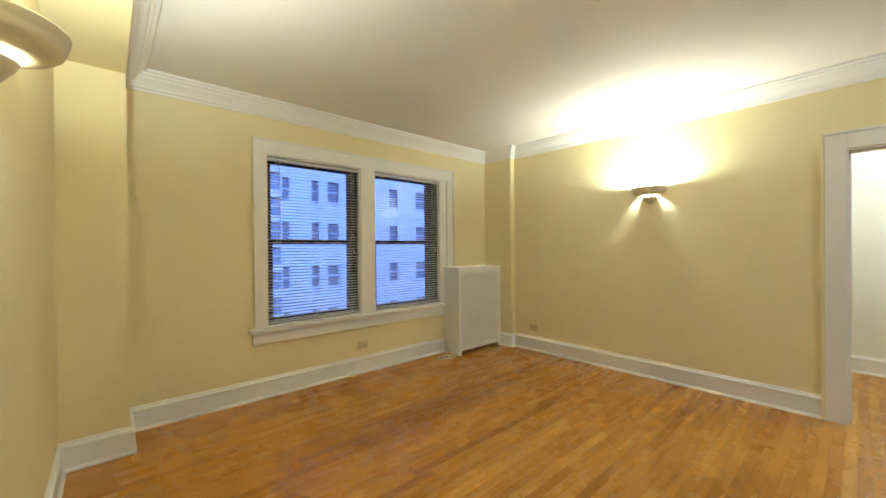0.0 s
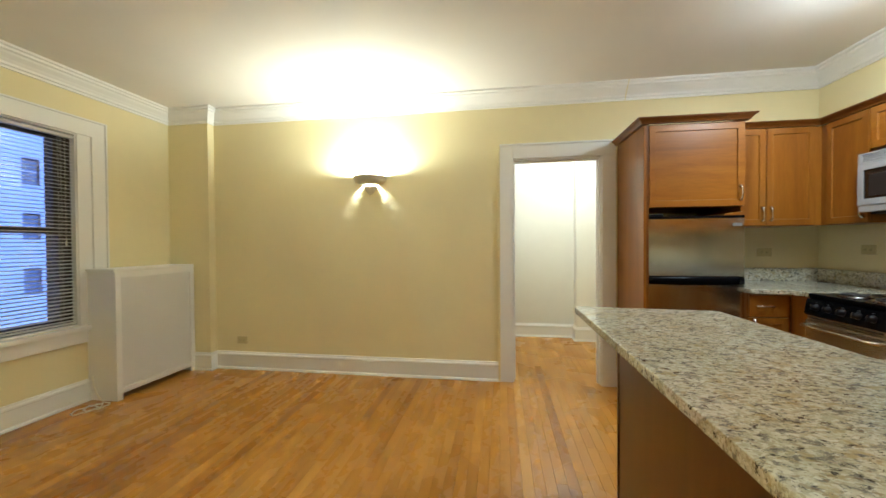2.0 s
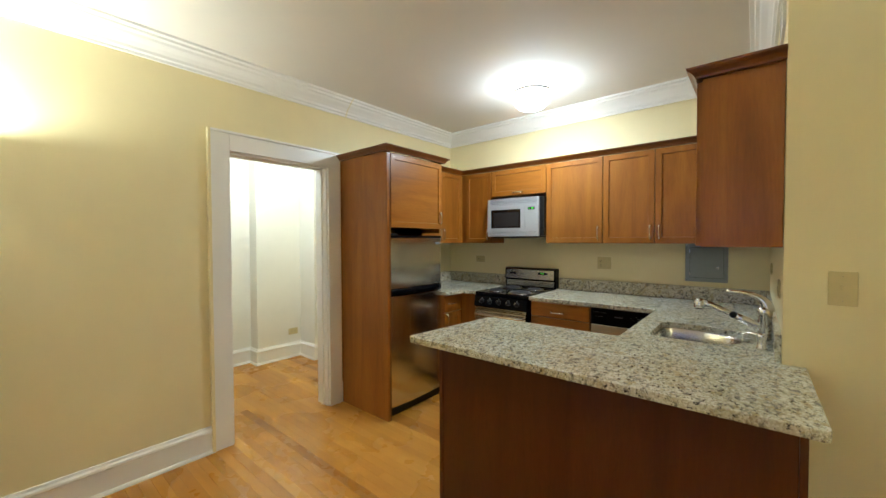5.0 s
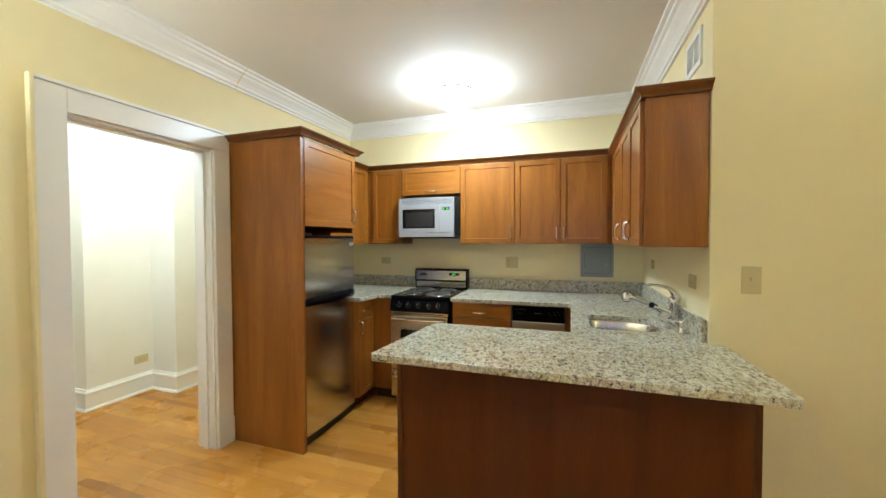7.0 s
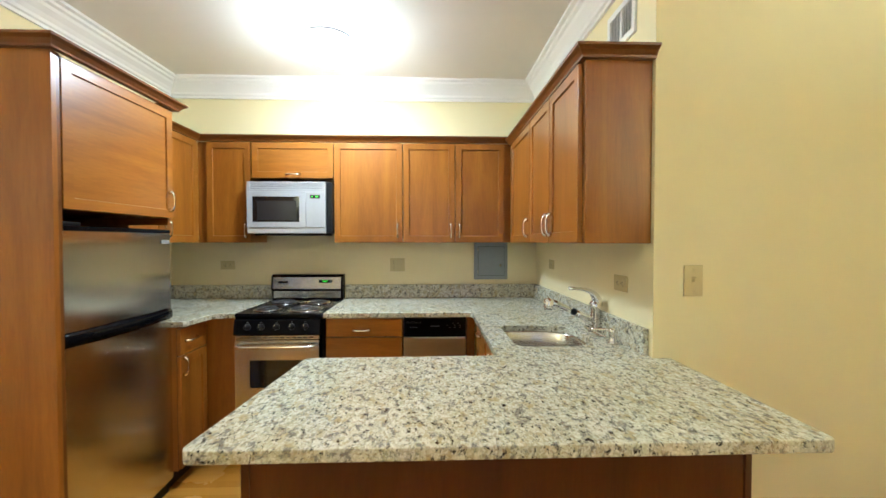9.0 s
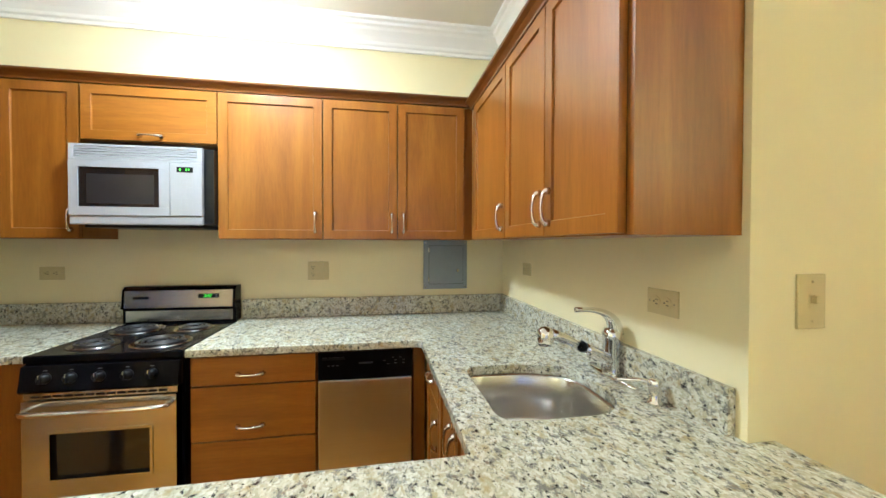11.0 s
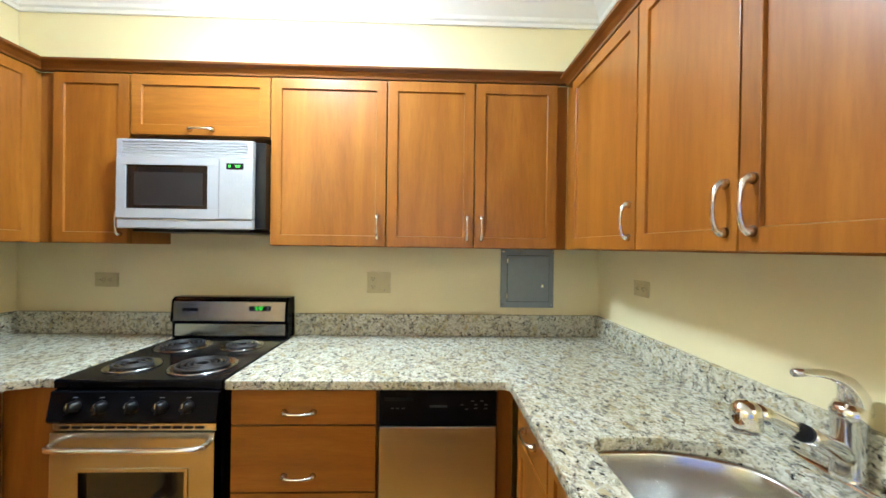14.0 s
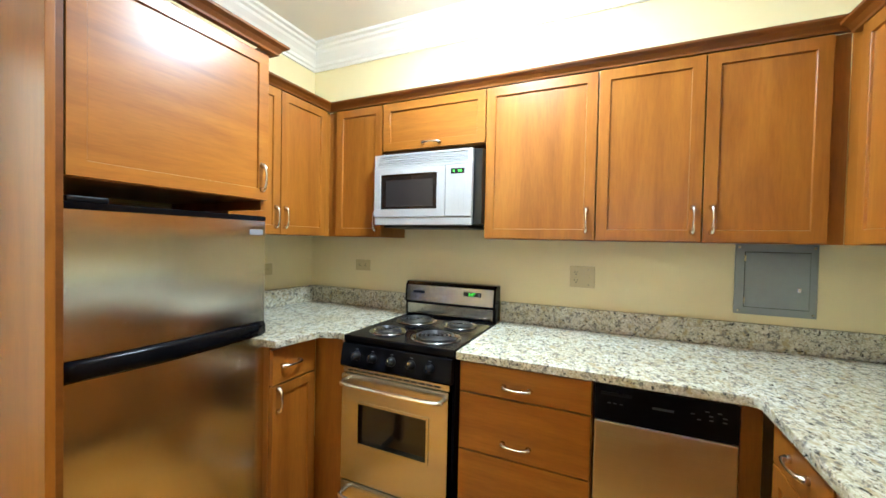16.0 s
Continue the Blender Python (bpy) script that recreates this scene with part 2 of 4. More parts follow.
M_GROUND = plain("street_asphalt", (0.05, 0.05, 0.055), 0.9)

# ---------------------------------------------------------------- mesh helpers


def box(bm, x0, x1, y0, y1, z0, z1, bevel=0.0):
    vs = [bm.verts.new((x, y, z)) for x in (x0, x1) for y in (y0, y1) for z in (z0, z1)]
    quads = ((0, 1, 3, 2), (4, 6, 7, 5), (0, 4, 5, 1), (2, 3, 7, 6), (0, 2, 6, 4), (1, 5, 7, 3))
    fs = [bm.faces.new([vs[i] for i in q]) for q in quads]
    if bevel:
        edges = list({e for f in fs for e in f.edges})
        bmesh.ops.bevel(bm, geom=edges, offset=bevel, segments=2, profile=0.6, affect="EDGES")
    return vs


def mesh_of(name, bm, mat, smooth=False):
    me = bpy.data.meshes.new(name)
    bmesh.ops.recalc_face_normals(bm, faces=bm.faces)
    if smooth:
        for f in bm.faces:
            f.smooth = True
    bm.to_mesh(me)
    bm.free()
    me.materials.append(mat)
    return me


def part(name, bm, mat, parent, label="", smooth=False):
    ob = new(name, mesh_of(name, bm, mat, smooth))
    ob.parent = parent
    return tagged(ob, label)


def piece(name, me, parent, place):
    ob = new(name, me)
    ob.parent = parent
    ob.matrix_basis = place
    return ob


def boxes(*rows, bevel=0.0):
    bm = bmesh.new()
    for r in rows:
        box(bm, *r, bevel=bevel)
    return bm


def thing(name, place, label, category, group=""):
    ob = new(name)
    ob.empty_display_size = 0.1
    ob.matrix_world = place
    return tagged(ob, label, category, group)


def structure(name, bm, mat, label, category):
    return tagged(new(name, mesh_of(name, bm, mat)), label, category, "", "structure")


def ring(bm, pts):
    return [bm.verts.new(p) for p in pts]


def skin(bm, rings, close=True, caps=(False, False)):
    """Faces between successive rings of vertices."""
    n = len(rings[0])
    for a, b in zip(rings, rings[1:]):
        for i in range(n if close else n - 1):
            j = (i + 1) % n
            bm.faces.new((a[i], a[j], b[j], b[i]))
    if caps[0]:
        bm.faces.new(rings[0])
    if caps[1]:
        bm.faces.new(rings[-1][::-1])


def lathe(bm, profile, cx=0.0, cy=0.0, n=28, a0=0.0, a1=math.tau, caps=(False, False)):
    """Turns a profile of (radius, z) about an upright axis."""
    full = abs(a1 - a0 - math.tau) < 1e-6
    count = n if full else n + 1
    rings = [ring(bm, [(cx + r * math.cos(a0 + (a1 - a0) * i / n), cy + r * math.sin(a0 + (a1 - a0) * i / n), z) for i in range(count)]) for r, z in profile]
    skin(bm, rings, full, caps)


def tube(bm, path, radius, n=10):
    """A round tube along points; radius may be a list."""
    pts = [Vector(p) for p in path]
    rad = radius if isinstance(radius, (list, tuple)) else [radius] * len(pts)
    side, rings = None, []
    for i, p in enumerate(pts):
        d = (pts[min(i + 1, len(pts) - 1)] - pts[max(i - 1, 0)]).normalized()
        if side is None:
            side = d.orthogonal().normalized()
        side = (side - d * side.dot(d)).normalized()
        up = d.cross(side)
        rings.append(ring(bm, [p + rad[i] * (math.cos(k * math.tau / n) * side + math.sin(k * math.tau / n) * up) for k in range(n)]))
    skin(bm, rings, True, (True, True))


def sweep(bm, outline, stations):
    """Carries an outline of (out, up) past stations of (x, y, outward x, outward y); mitres come with the outward scale."""
    rings = [ring(bm, [(x + ox * o, y + oy * o, u) for o, u in outline]) for x, y, ox, oy in stations]
    skin(bm, rings, True, (True, True))


def bez(a, b, c, d, n=12):
    a, b, c, d = map(Vector, (a, b, c, d))
    return [(1 - t) ** 3 * a + 3 * (1 - t) ** 2 * t * b + 3 * (1 - t) * t * t * c + t ** 3 * d for t in (i / n for i in range(n + 1))]


def writing(name, text, size, mat, parent, place):
    cu = bpy.data.curves.new(name, "FONT")
    cu.body, cu.size, cu.extrude = text, size, 0.0004
    cu.align_x, cu.align_y = "CENTER", "CENTER"
    tmp = bpy.data.objects.new(name, cu)
    scene.collection.objects.link(tmp)
    bpy.context.view_layer.update()
    me = bpy.data.meshes.new_from_object(tmp.evaluated_get(bpy.context.evaluated_depsgraph_get()))
    bpy.data.objects.remove(tmp)
    me.materials.clear()
    me.materials.append(mat)
    ob = new(name, me)
    ob.parent = parent
    ob.matrix_basis = place
    return ob

# ---------------------------------------------------------------- the large structure
DOOR = (-0.235, 0.526, 1.975)            # doorway: y from, y to, head
WIN = ((1.792, 2.708), (2.866, 3.800))     # window openings in x
WZ = (0.605, 2.108)
HY0, HY1 = -2.1, 2.7                     # the hall's ends
PILR = (4.625, 3.455)                     # pilaster beside the radiator
PILL = (0.862, 3.540)                     # pilaster under the soffit
RC = (3.850, 4.612, 3.632, WY - 0.004, 1.046)   # radiator cover: x from, to, front, back, height

structure("wall_door", boxes(
    (WX, WX + TH, BY - TH, DOOR[0], 0, CEIL), (WX, WX + TH, DOOR[1], WY + 0.3, 0, CEIL),
    (WX, WX + TH, DOOR[0], DOOR[1], DOOR[2], CEIL)), M_WALL, "pale yellow painted plaster wall with a doorway", "wall")
structure("wall_window", boxes(
    (LX - TH, WIN[0][0], WY, WY + 0.3, 0, CEIL), (WIN[1][1], WX, WY, WY + 0.3, 0, CEIL),
    (WIN[0][0], WIN[1][1], WY, WY + 0.3, 0, WZ[0]), (WIN[0][0], WIN[1][1], WY, WY + 0.3, WZ[1], CEIL),
    (WIN[0][1], WIN[1][0], WY, WY + 0.3, WZ[0], WZ[1])), M_WALL, "pale yellow painted wall with a double window", "wall")
structure("wall_back", boxes((RX - TH, WX, BY - TH, BY, 0, CEIL)), M_WALL, "pale yellow kitchen wall behind the range", "wall")
structure("wall_sink", boxes((RX - TH, RX, BY, SY, 0, CEIL)), M_WALL, "pale yellow kitchen wall beside the sink", "wall")
structure("wall_switch", boxes((LX - TH, RX - TH, SY - TH, SY, 0, CEIL)), M_WALL, "pale yellow wall with a light switch", "wall")
structure("wall_far", boxes((LX - TH, LX, SY, WY, 0, CEIL)), M_WALL, "pale yellow wall with a plaster sconce", "wall")
structure("pilaster_1", boxes((PILR[0], WX, PILR[1], WY, 0, CEIL)), M_WALL, "yellow painted corner pilaster", "pilaster")
structure("pilaster_2", boxes((LX, PILL[0], PILL[1], WY, 0, 2.395)), M_WALL, "yellow painted corner pilaster under the soffit", "pilaster")
structure("soffit", boxes((LX, PILL[0], SY, WY, 2.395, CEIL)), M_WALL, "yellow painted ceiling beam", "beam")
structure("ceiling", boxes((LX - TH, WX + TH, BY - TH, WY + 0.3, CEIL, CEIL + 0.15)), M_CEIL, "warm white plaster ceiling", "ceiling")
structure("hall_ceiling", boxes((WX + TH, 6.6, HY0 - TH, HY1 + TH, CEIL, CEIL + 0.15)), M_CEIL, "warm white hall ceiling", "ceiling")
for n, row in enumerate(((6.37, 6.6, -0.31, HY1 + TH, 0, CEIL), (6.20, 6.6, -0.82, -0.31, 0, CEIL), (5.89, 6.6, HY0, -0.82, 0, CEIL),
                         (WX + TH, 6.37, HY1, HY1 + TH, 0, CEIL), (WX + TH, 6.6, HY0 - TH, HY0, 0, CEIL))):
    structure("wall_hall_%d" % (n + 1), boxes(row), M_HALL, "pale cream painted hall wall", "wall")


def trim_run(outline, pts, closed=False):
    """A moulding along a path with mitred corners; the room lies to the left of the path."""
    bm, rings, n = bmesh.new(), [], len(pts)
    for i, (x, y) in enumerate(pts):
        ways = []
        for a, b in ((i - 1, i), (i, i + 1)):
            if closed or (a >= 0 and b < n):
                (ax, ay), (bx, by) = pts[a % n], pts[b % n]
                d = math.hypot(bx - ax, by - ay)
                ways.append((-(by - ay) / d, (bx - ax) / d))
        ox, oy = (ways[0][0] + ways[-1][0], ways[0][1] + ways[-1][1]) if len(ways) == 2 else ways[0]
        rings.append(ring(bm, [(x + ox * o, y + oy * o, u) for o, u in outline]))
    skin(bm, rings + ([rings[0]] if closed else []), True, (not closed, not closed))
    return bm


crown = [(0, 0), (0.014, 0), (0.016, 0.014), (0.026, 0.020), (0.030, 0.034), (0.046, 0.052), (0.070, 0.072), (0.078, 0.084), (0.094, 0.090), (0.098, 0.102), (0.118, 0.106), (0.120, 0.119), (0, 0.119)]
crown = [(o, u * 0.131 / 0.119 + CROWN) for o, u in crown]
structure("trim_crown", trim_run(crown, [(PILL[0], SY), (RX, SY), (RX, BY), (WX, BY), (WX, PILR[1]), (PILR[0], PILR[1]), (PILR[0], WY), (PILL[0], WY)], True), M_TRIM, "white painted stepped crown moulding", "crown moulding")
structure("trim_joint", trim_run([(o + 0.002, u - 0.001) for o, u in crown[:-1]] + [(0.002, crown[-1][1] - 0.001)], [(WX, -0.415), (WX, -0.409)]), M_WALL, "thin paint-filled joint in the crown moulding", "crown moulding")
skirt = [(0, 0), (0.034, 0), (0.034, 0.008), (0.028, 0.018), (0.021, 0.021), (0.020, 0.132), (0.025, 0.137), (0.023, 0.150), (0.013, 0.158), (0.010, 0.170), (0, 0.171)]
structure("baseboard", trim_run(skirt, [(WX, DOOR[1] + 0.105), (WX, PILR[1]), PILR, (PILR[0], WY), (PILL[0], WY), PILL, (LX, PILL[1]), (LX, SY), (1.858, SY)]), M_TRIM, "tall white painted baseboard with moulded top", "baseboard")
structure("baseboard_hall", trim_run(skirt, [(5.89, HY0), (5.89, -0.82), (6.20, -0.82), (6.20, -0.31), (6.37, -0.31), (6.37, HY1)]), M_TRIM, "tall white painted hall baseboard", "baseboard")
structure("baseboard_stub", boxes((WX - 0.022, WX, -0.372, -0.342, 0, 0.17)), M_TRIM, "short white baseboard beside the doorway", "baseboard")

# doorway: jamb lining, stops and casings
door_1 = structure("door_1", boxes(
    (WX - 0.004, WX + TH + 0.004, DOOR[0] - 0.002, DOOR[0] + 0.018, 0, DOOR[2] - 0.018), (WX - 0.004, WX + TH + 0.004, DOOR[1] - 0.018, DOOR[1] + 0.002, 0, DOOR[2] - 0.018),
    (WX - 0.004, WX + TH + 0.004, DOOR[0] - 0.002, DOOR[1] + 0.002, DOOR[2] - 0.018, DOOR[2] + 0.002),
    (WX + 0.05, WX + 0.085, DOOR[0] + 0.018, DOOR[0] + 0.030, 0, DOOR[2] - 0.030), (WX + 0.05, WX + 0.085, DOOR[1] - 0.030, DOOR[1] - 0.018, 0, DOOR[2] - 0.030),
    (WX + 0.05, WX + 0.085, DOOR[0] + 0.018, DOOR[1] - 0.018, DOOR[2] - 0.030, DOOR[2] - 0.018)), M_TRIM, "white painted cased opening without a door leaf", "doorway")
part("casing", boxes((WX - 0.026, WX - 0.002, DOOR[1] - 0.008, DOOR[1] + 0.104, 0, DOOR[2] + 0.104), bevel=0.003), M_TRIM, door_1)
part("casing", boxes((WX - 0.026, WX - 0.002, DOOR[0] - 0.104, DOOR[0] + 0.008, 0, DOOR[2] - 0.009), bevel=0.003), M_TRIM, door_1)
part("casing", boxes((WX - 0.026, WX - 0.002, DOOR[0] - 0.104, DOOR[1] - 0.009, DOOR[2] - 0.008, DOOR[2] + 0.104), bevel=0.003), M_TRIM, door_1)
part("back_band", boxes((WX - 0.034, WX - 0.002, DOOR[1] + 0.105, DOOR[1] + 0.122, 0, DOOR[2] + 0.122), bevel=0.003), M_WALL, door_1, "outer band painted in the wall's yellow")
part("back_band", boxes((WX - 0.034, WX - 0.002, DOOR[0] - 0.104, DOOR[1] + 0.105, DOOR[2] + 0.105, DOOR[2] + 0.122), bevel=0.003), M_TRIM, door_1)

# ---------------------------------------------------------------- windows, blinds
X0, X1, XR = WIN[0][0], WIN[1][1], WIN[1][1] + 0.098
win_case = structure("window_casing", boxes(
    (X0 - 0.094, X0 + 0.003, WY - 0.024, WY - 0.002, WZ[0], WZ[1] + 0.115), (XR, XR + 0.098, WY - 0.024, WY - 0.002, WZ[0], WZ[1] + 0.115),
    (X0 + 0.003, XR, WY - 0.024, WY - 0.002, WZ[1] - 0.003, WZ[1] + 0.115),
    (WIN[0][1] - 0.003, WIN[1][0] + 0.003, WY - 0.024, WY - 0.002, WZ[0], WZ[1] - 0.003)), M_TRIM, "white painted flat window casing", "window casing")
part("lining", boxes((X1 - 0.003, XR - 0.0005, WY - 0.010, WY - 0.002, WZ[0], WZ[1] - 0.0035)), M_TRIM, win_case, "recessed white lining strip")
part("back_band", boxes((X0 - 0.108, X0 - 0.0945, WY - 0.034, WY - 0.002, WZ[0], WZ[1] + 0.130), (XR + 0.0985, XR + 0.112, WY - 0.034, WY - 0.002, WZ[0], WZ[1] + 0.130),
     (X0 - 0.0945, XR + 0.0985, WY - 0.034, WY - 0.002, WZ[1] + 0.1155, WZ[1] + 0.130), bevel=0.003), M_TRIM, win_case)
part("window_sill", boxes((X0 - 0.150, RC[0] - 0.004, WY - 0.055, WY - 0.002, WZ[0] - 0.036, WZ[0] - 0.001), bevel=0.006), M_TRIM, win_case, "projecting white window stool")
part("apron", boxes((X0 - 0.120, RC[0] - 0.004, WY - 0.024, WY - 0.002, WZ[0] - 0.137, WZ[0] - 0.037), bevel=0.004), M_TRIM, win_case)

def window(n, x0, x1):
    def lining(y0, y1):
        return boxes((x0, x0 + 0.012, y0, y1, WZ[0], WZ[1]), (x1 - 0.012, x1, y0, y1, WZ[0], WZ[1]),
                     (x0 + 0.012, x1 - 0.012, y0, y1, WZ[1] - 0.012, WZ[1]), (x0 + 0.012, x1 - 0.012, y0, y1, WZ[0], WZ[0] + 0.012))
    w = structure("window_%d" % n, lining(WY, WY + 0.045), M_TRIM, "white lined double-hung window recess with dark sashes", "window")
    part("window_frame", lining(WY + 0.0455, WY + 0.29), M_SASH, w, "dark painted window frame")
    a, b, mid = x0 + 0.013, x1 - 0.013, 1.345
    for name, z0, z1, y in (("upper_sash", mid - 0.02, WZ[1] - 0.013, WY + 0.118), ("lower_sash", WZ[0] + 0.013, mid + 0.022, WY + 0.078)):
        s = part(name, boxes((a, a + 0.062, y, y + 0.036, z0, z1), (b - 0.062, b, y, y + 0.036, z0, z1),
                             (a + 0.048, b - 0.062, y, y + 0.036, z1 - 0.042, z1), (a + 0.048, b - 0.062, y, y + 0.036, z0, z0 + 0.042)), M_SASH, w, "dark painted wooden sash")
        g = part("pane", boxes((a + 0.04, b - 0.04, y + 0.015, y + 0.019, z0 + 0.04, z1 - 0.04)), M_GLASS, s, "clear glass pane")
        g.visible_shadow = False
    # venetian blind
    bl = thing("venetian_blind", pose((x0 + x1) / 2, WY + 0.024, WZ[0] + 0.022), "lowered white venetian blind with its slats open", "blind", "window blinds")
    hw = (x1 - x0) / 2 - 0.016
    top = WZ[1] - WZ[0] - 0.045
    part("head_rail", boxes((-hw, hw, -0.018, 0.018, top - 0.024, top), bevel=0.002), M_SLAT, bl)
    part("bottom_rail", boxes((-hw, hw, -0.014, 0.014, 0.0, 0.012), bevel=0.003), M_SLAT, bl)
    bm = bmesh.new()
    prof = [(-0.0125, -0.0012), (-0.006, 0.0008), (0.0, 0.0014), (0.006, 0.0008), (0.0125, -0.0012)]
    loops = [ring(bm, [(x, y, z) for y, z in prof] + [(x, y, z - 0.0007) for y, z in reversed(prof)]) for x in (-hw + 0.003, hw - 0.003)]
    skin(bm, loops, True, (True, True))
    me = mesh_of("slat", bm, M_SLAT)
    count = int((top - 0.05) / 0.0275)
    for i in range(count):
        piece("slat", me, bl, pose(0, 0, 0.026 + i * 0.0275, 16 + 1.5 * math.sin(i * 1.7), 0.12 * math.sin(i * 2.3), 0))
    for x in (-hw * 0.82, hw * 0.82, 0.0):
        bm = bmesh.new()
        tube(bm, [(x, -0.0135, 0.01), (x, -0.0135, top - 0.02)], 0.0011, 5)
        tube(bm, [(x, 0.0135, 0.01), (x, 0.0135, top - 0.02)], 0.0011, 5)
        part("ladder_cord", bm, M_CORD, bl)
    bm = bmesh.new()
    tube(bm, [(-hw + 0.10, -0.024, top - 0.02), (-hw + 0.101, -0.025, top - 0.75)], 0.0035, 6)
    part("tilt_wand", bm, M_SLAT, bl, "slim clear plastic tilt wand")
    bm = bmesh.new()
    tube(bm, [(hw - 0.06, -0.022, top - 0.02), (hw - 0.062, -0.023, top - 0.80)], 0.0016, 5)
    tube(bm, [(hw - 0.062, -0.023, top - 0.80), (hw - 0.062, -0.023, top - 0.85)], [0.003, 0.007], 8)
    part("lift_cord", bm, M_CORD, bl)


window(1, *WIN[0])
window(2, *WIN[1])

# ---------------------------------------------------------------- outside
structure("ground", boxes((-120, 160, WY + 0.6, 200, -15.2, -15)), M_GROUND, "dim asphalt yard far below the window", "ground")


def building(name, label, mat, x0, x1, y, z0, z1, wins, glass=M_FWIN, depth=8.0):
    """A block with recessed windows; wins: (x centre, z centre, width, height)."""
    ob = thing(name, pose((x0 + x1) / 2, y, z0), label, "building")
    cx = (x0 + x1) / 2
    xs = sorted({x0, x1, *[v for x, z, w, h in wins for v in (x - w / 2, x + w / 2)]})
    zs = sorted({z0, z1, *[v for x, z, w, h in wins for v in (z - h / 2, z + h / 2)]})
    bm = bmesh.new()
    grid = [[bm.verts.new((x - cx, 0, z - z0)) for z in zs] for x in xs]
    for i in range(len(xs) - 1):
        for j in range(len(zs) - 1):
            mx, mz = (xs[i] + xs[i + 1]) / 2, (zs[j] + zs[j + 1]) / 2
            if not any(abs(mx - x) < w / 2 and abs(mz - z) < h / 2 for x, z, w, h in wins):
                bm.faces.new((grid[i][j], grid[i + 1][j], grid[i + 1][j + 1], grid[i][j + 1]))
    box(bm, x0 - cx, x1 - cx, 0.35, depth, 0, z1 - z0)
    part("wall", bm, mat, ob)
    part("roof", boxes((x0 - cx - 0.2, x1 - cx + 0.2, -0.15, depth, z1 - z0, z1 - z0 + 0.5)), mat, ob)
    for x, z, w, h in wins:
        p = part("window", boxes((x - cx - w / 2, x - cx + w / 2, 0.20, 0.24, z - z0 - h / 2, z - z0 + h / 2)), glass, ob)
        part("meeting_rail", boxes((x - cx - w / 2, x - cx + w / 2, 0.14, 0.20, z - z0 - 0.04, z - z0 + 0.04)), mat, p)
        part("window_sill", boxes((x - cx - w / 2 - 0.05, x - cx + w / 2 + 0.05, -0.08, 0.2, z - z0 - h / 2 - 0.10, z - z0 - h / 2)), mat, p)


rows_a = [-9.7, -6.7, -3.7, -0.7, 2.3, 5.3, 8.3]
cols_a = [(9.6, 0.45), (11.6, 0.5), (12.95, 0.85), (18.2, 0.8), (21.3, 1.6), (26.0, 0.8)]
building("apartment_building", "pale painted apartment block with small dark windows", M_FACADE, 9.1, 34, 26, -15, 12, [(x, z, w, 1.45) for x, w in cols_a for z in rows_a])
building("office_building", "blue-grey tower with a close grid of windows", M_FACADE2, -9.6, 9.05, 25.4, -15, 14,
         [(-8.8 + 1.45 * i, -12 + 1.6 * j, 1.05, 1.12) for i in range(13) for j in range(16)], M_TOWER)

# ---------------------------------------------------------------- cabinet kit (front in the plane y = 0, viewer at -y)


def pull(bm, x, z, upright, y=-0.020, half=0.046):
    """A bow pull with flared feet, centred at (x, z)."""
    def at(u, out):
        return (x, y - out, z + u) if upright else (x + u, y - out, z)
    path = [at(-half, 0.0), at(-half, 0.010), at(-half * 0.86, 0.018), at(-half * 0.5, 0.023), at(0, 0.025), at(half * 0.5, 0.023), at(half * 0.86, 0.018), at(half, 0.010), at(half, 0.0)]
    tube(bm, path, [0.0108, 0.0082, 0.0060, 0.0043, 0.0037, 0.0043, 0.0060, 0.0082, 0.0108], 10)


def shaker(parent, x0, x1, z0, z1, handle=None, name="door", axis=2, slab=False):
    """A frame-and-panel front; handle: (x, z, upright)."""
    bm, t, s = bmesh.new(), 0.020, 0.056
    x0, x1 = x0 + 0.0008, x1 - 0.0008
    box(bm, x0, x1, -t, -0.001, z0, z1)
    bm.faces.ensure_lookup_table()
    front = min(bm.faces, key=lambda f: f.calc_center_median().y)
    bmesh.ops.bevel(bm, geom=list(front.edges), offset=0.0014, segments=2, profile=0.6, affect="EDGES")
    if not slab:
        bmesh.ops.recalc_face_normals(bm, faces=bm.faces)
        front = min(bm.faces, key=lambda f: (round(f.calc_center_median().y, 5), -f.calc_area()))
        bmesh.ops.inset_individual(bm, faces=[front], thickness=s, depth=0.0)
        bmesh.ops.inset_individual(bm, faces=[front], thickness=0.0016, depth=-0.0012)
        bmesh.ops.inset_individual(bm, faces=[front], thickness=0.0022, depth=-0.0062)
    d = part(name, bm, M_CH[axis], parent)
    if handle:
        bm = bmesh.new()
        pull(bm, *handle)
        part("handle", bm, M_NICKEL, d, "satin nickel bow handle", True)
    return d


def upper(name, place, width, height, depth, fronts, label, group="kitchen wall cabinets"):
    ob = thing(name, place, label, "cabinet", group)
    part("body", boxes((0.0005, width - 0.0005, 0.0, depth - 0.002, 0.0, height)), M_CH[2], ob)
    if fronts:
        gx0, gx1, gz0, gz1 = min(f[0] for f in fronts), max(f[1] for f in fronts), min(f[2] for f in fronts), max(f[3] for f in fronts)
        # near-black sheet behind the fronts paints the shade in their gaps
        part("gap_shade", boxes((gx0, gx1, -0.0009, -0.0002, gz0, gz1)), M_GAPW, ob, "dark sheet painted as the shade in the gaps between the fronts")
    for f in fronts:
        shaker(ob, *f)
    return ob


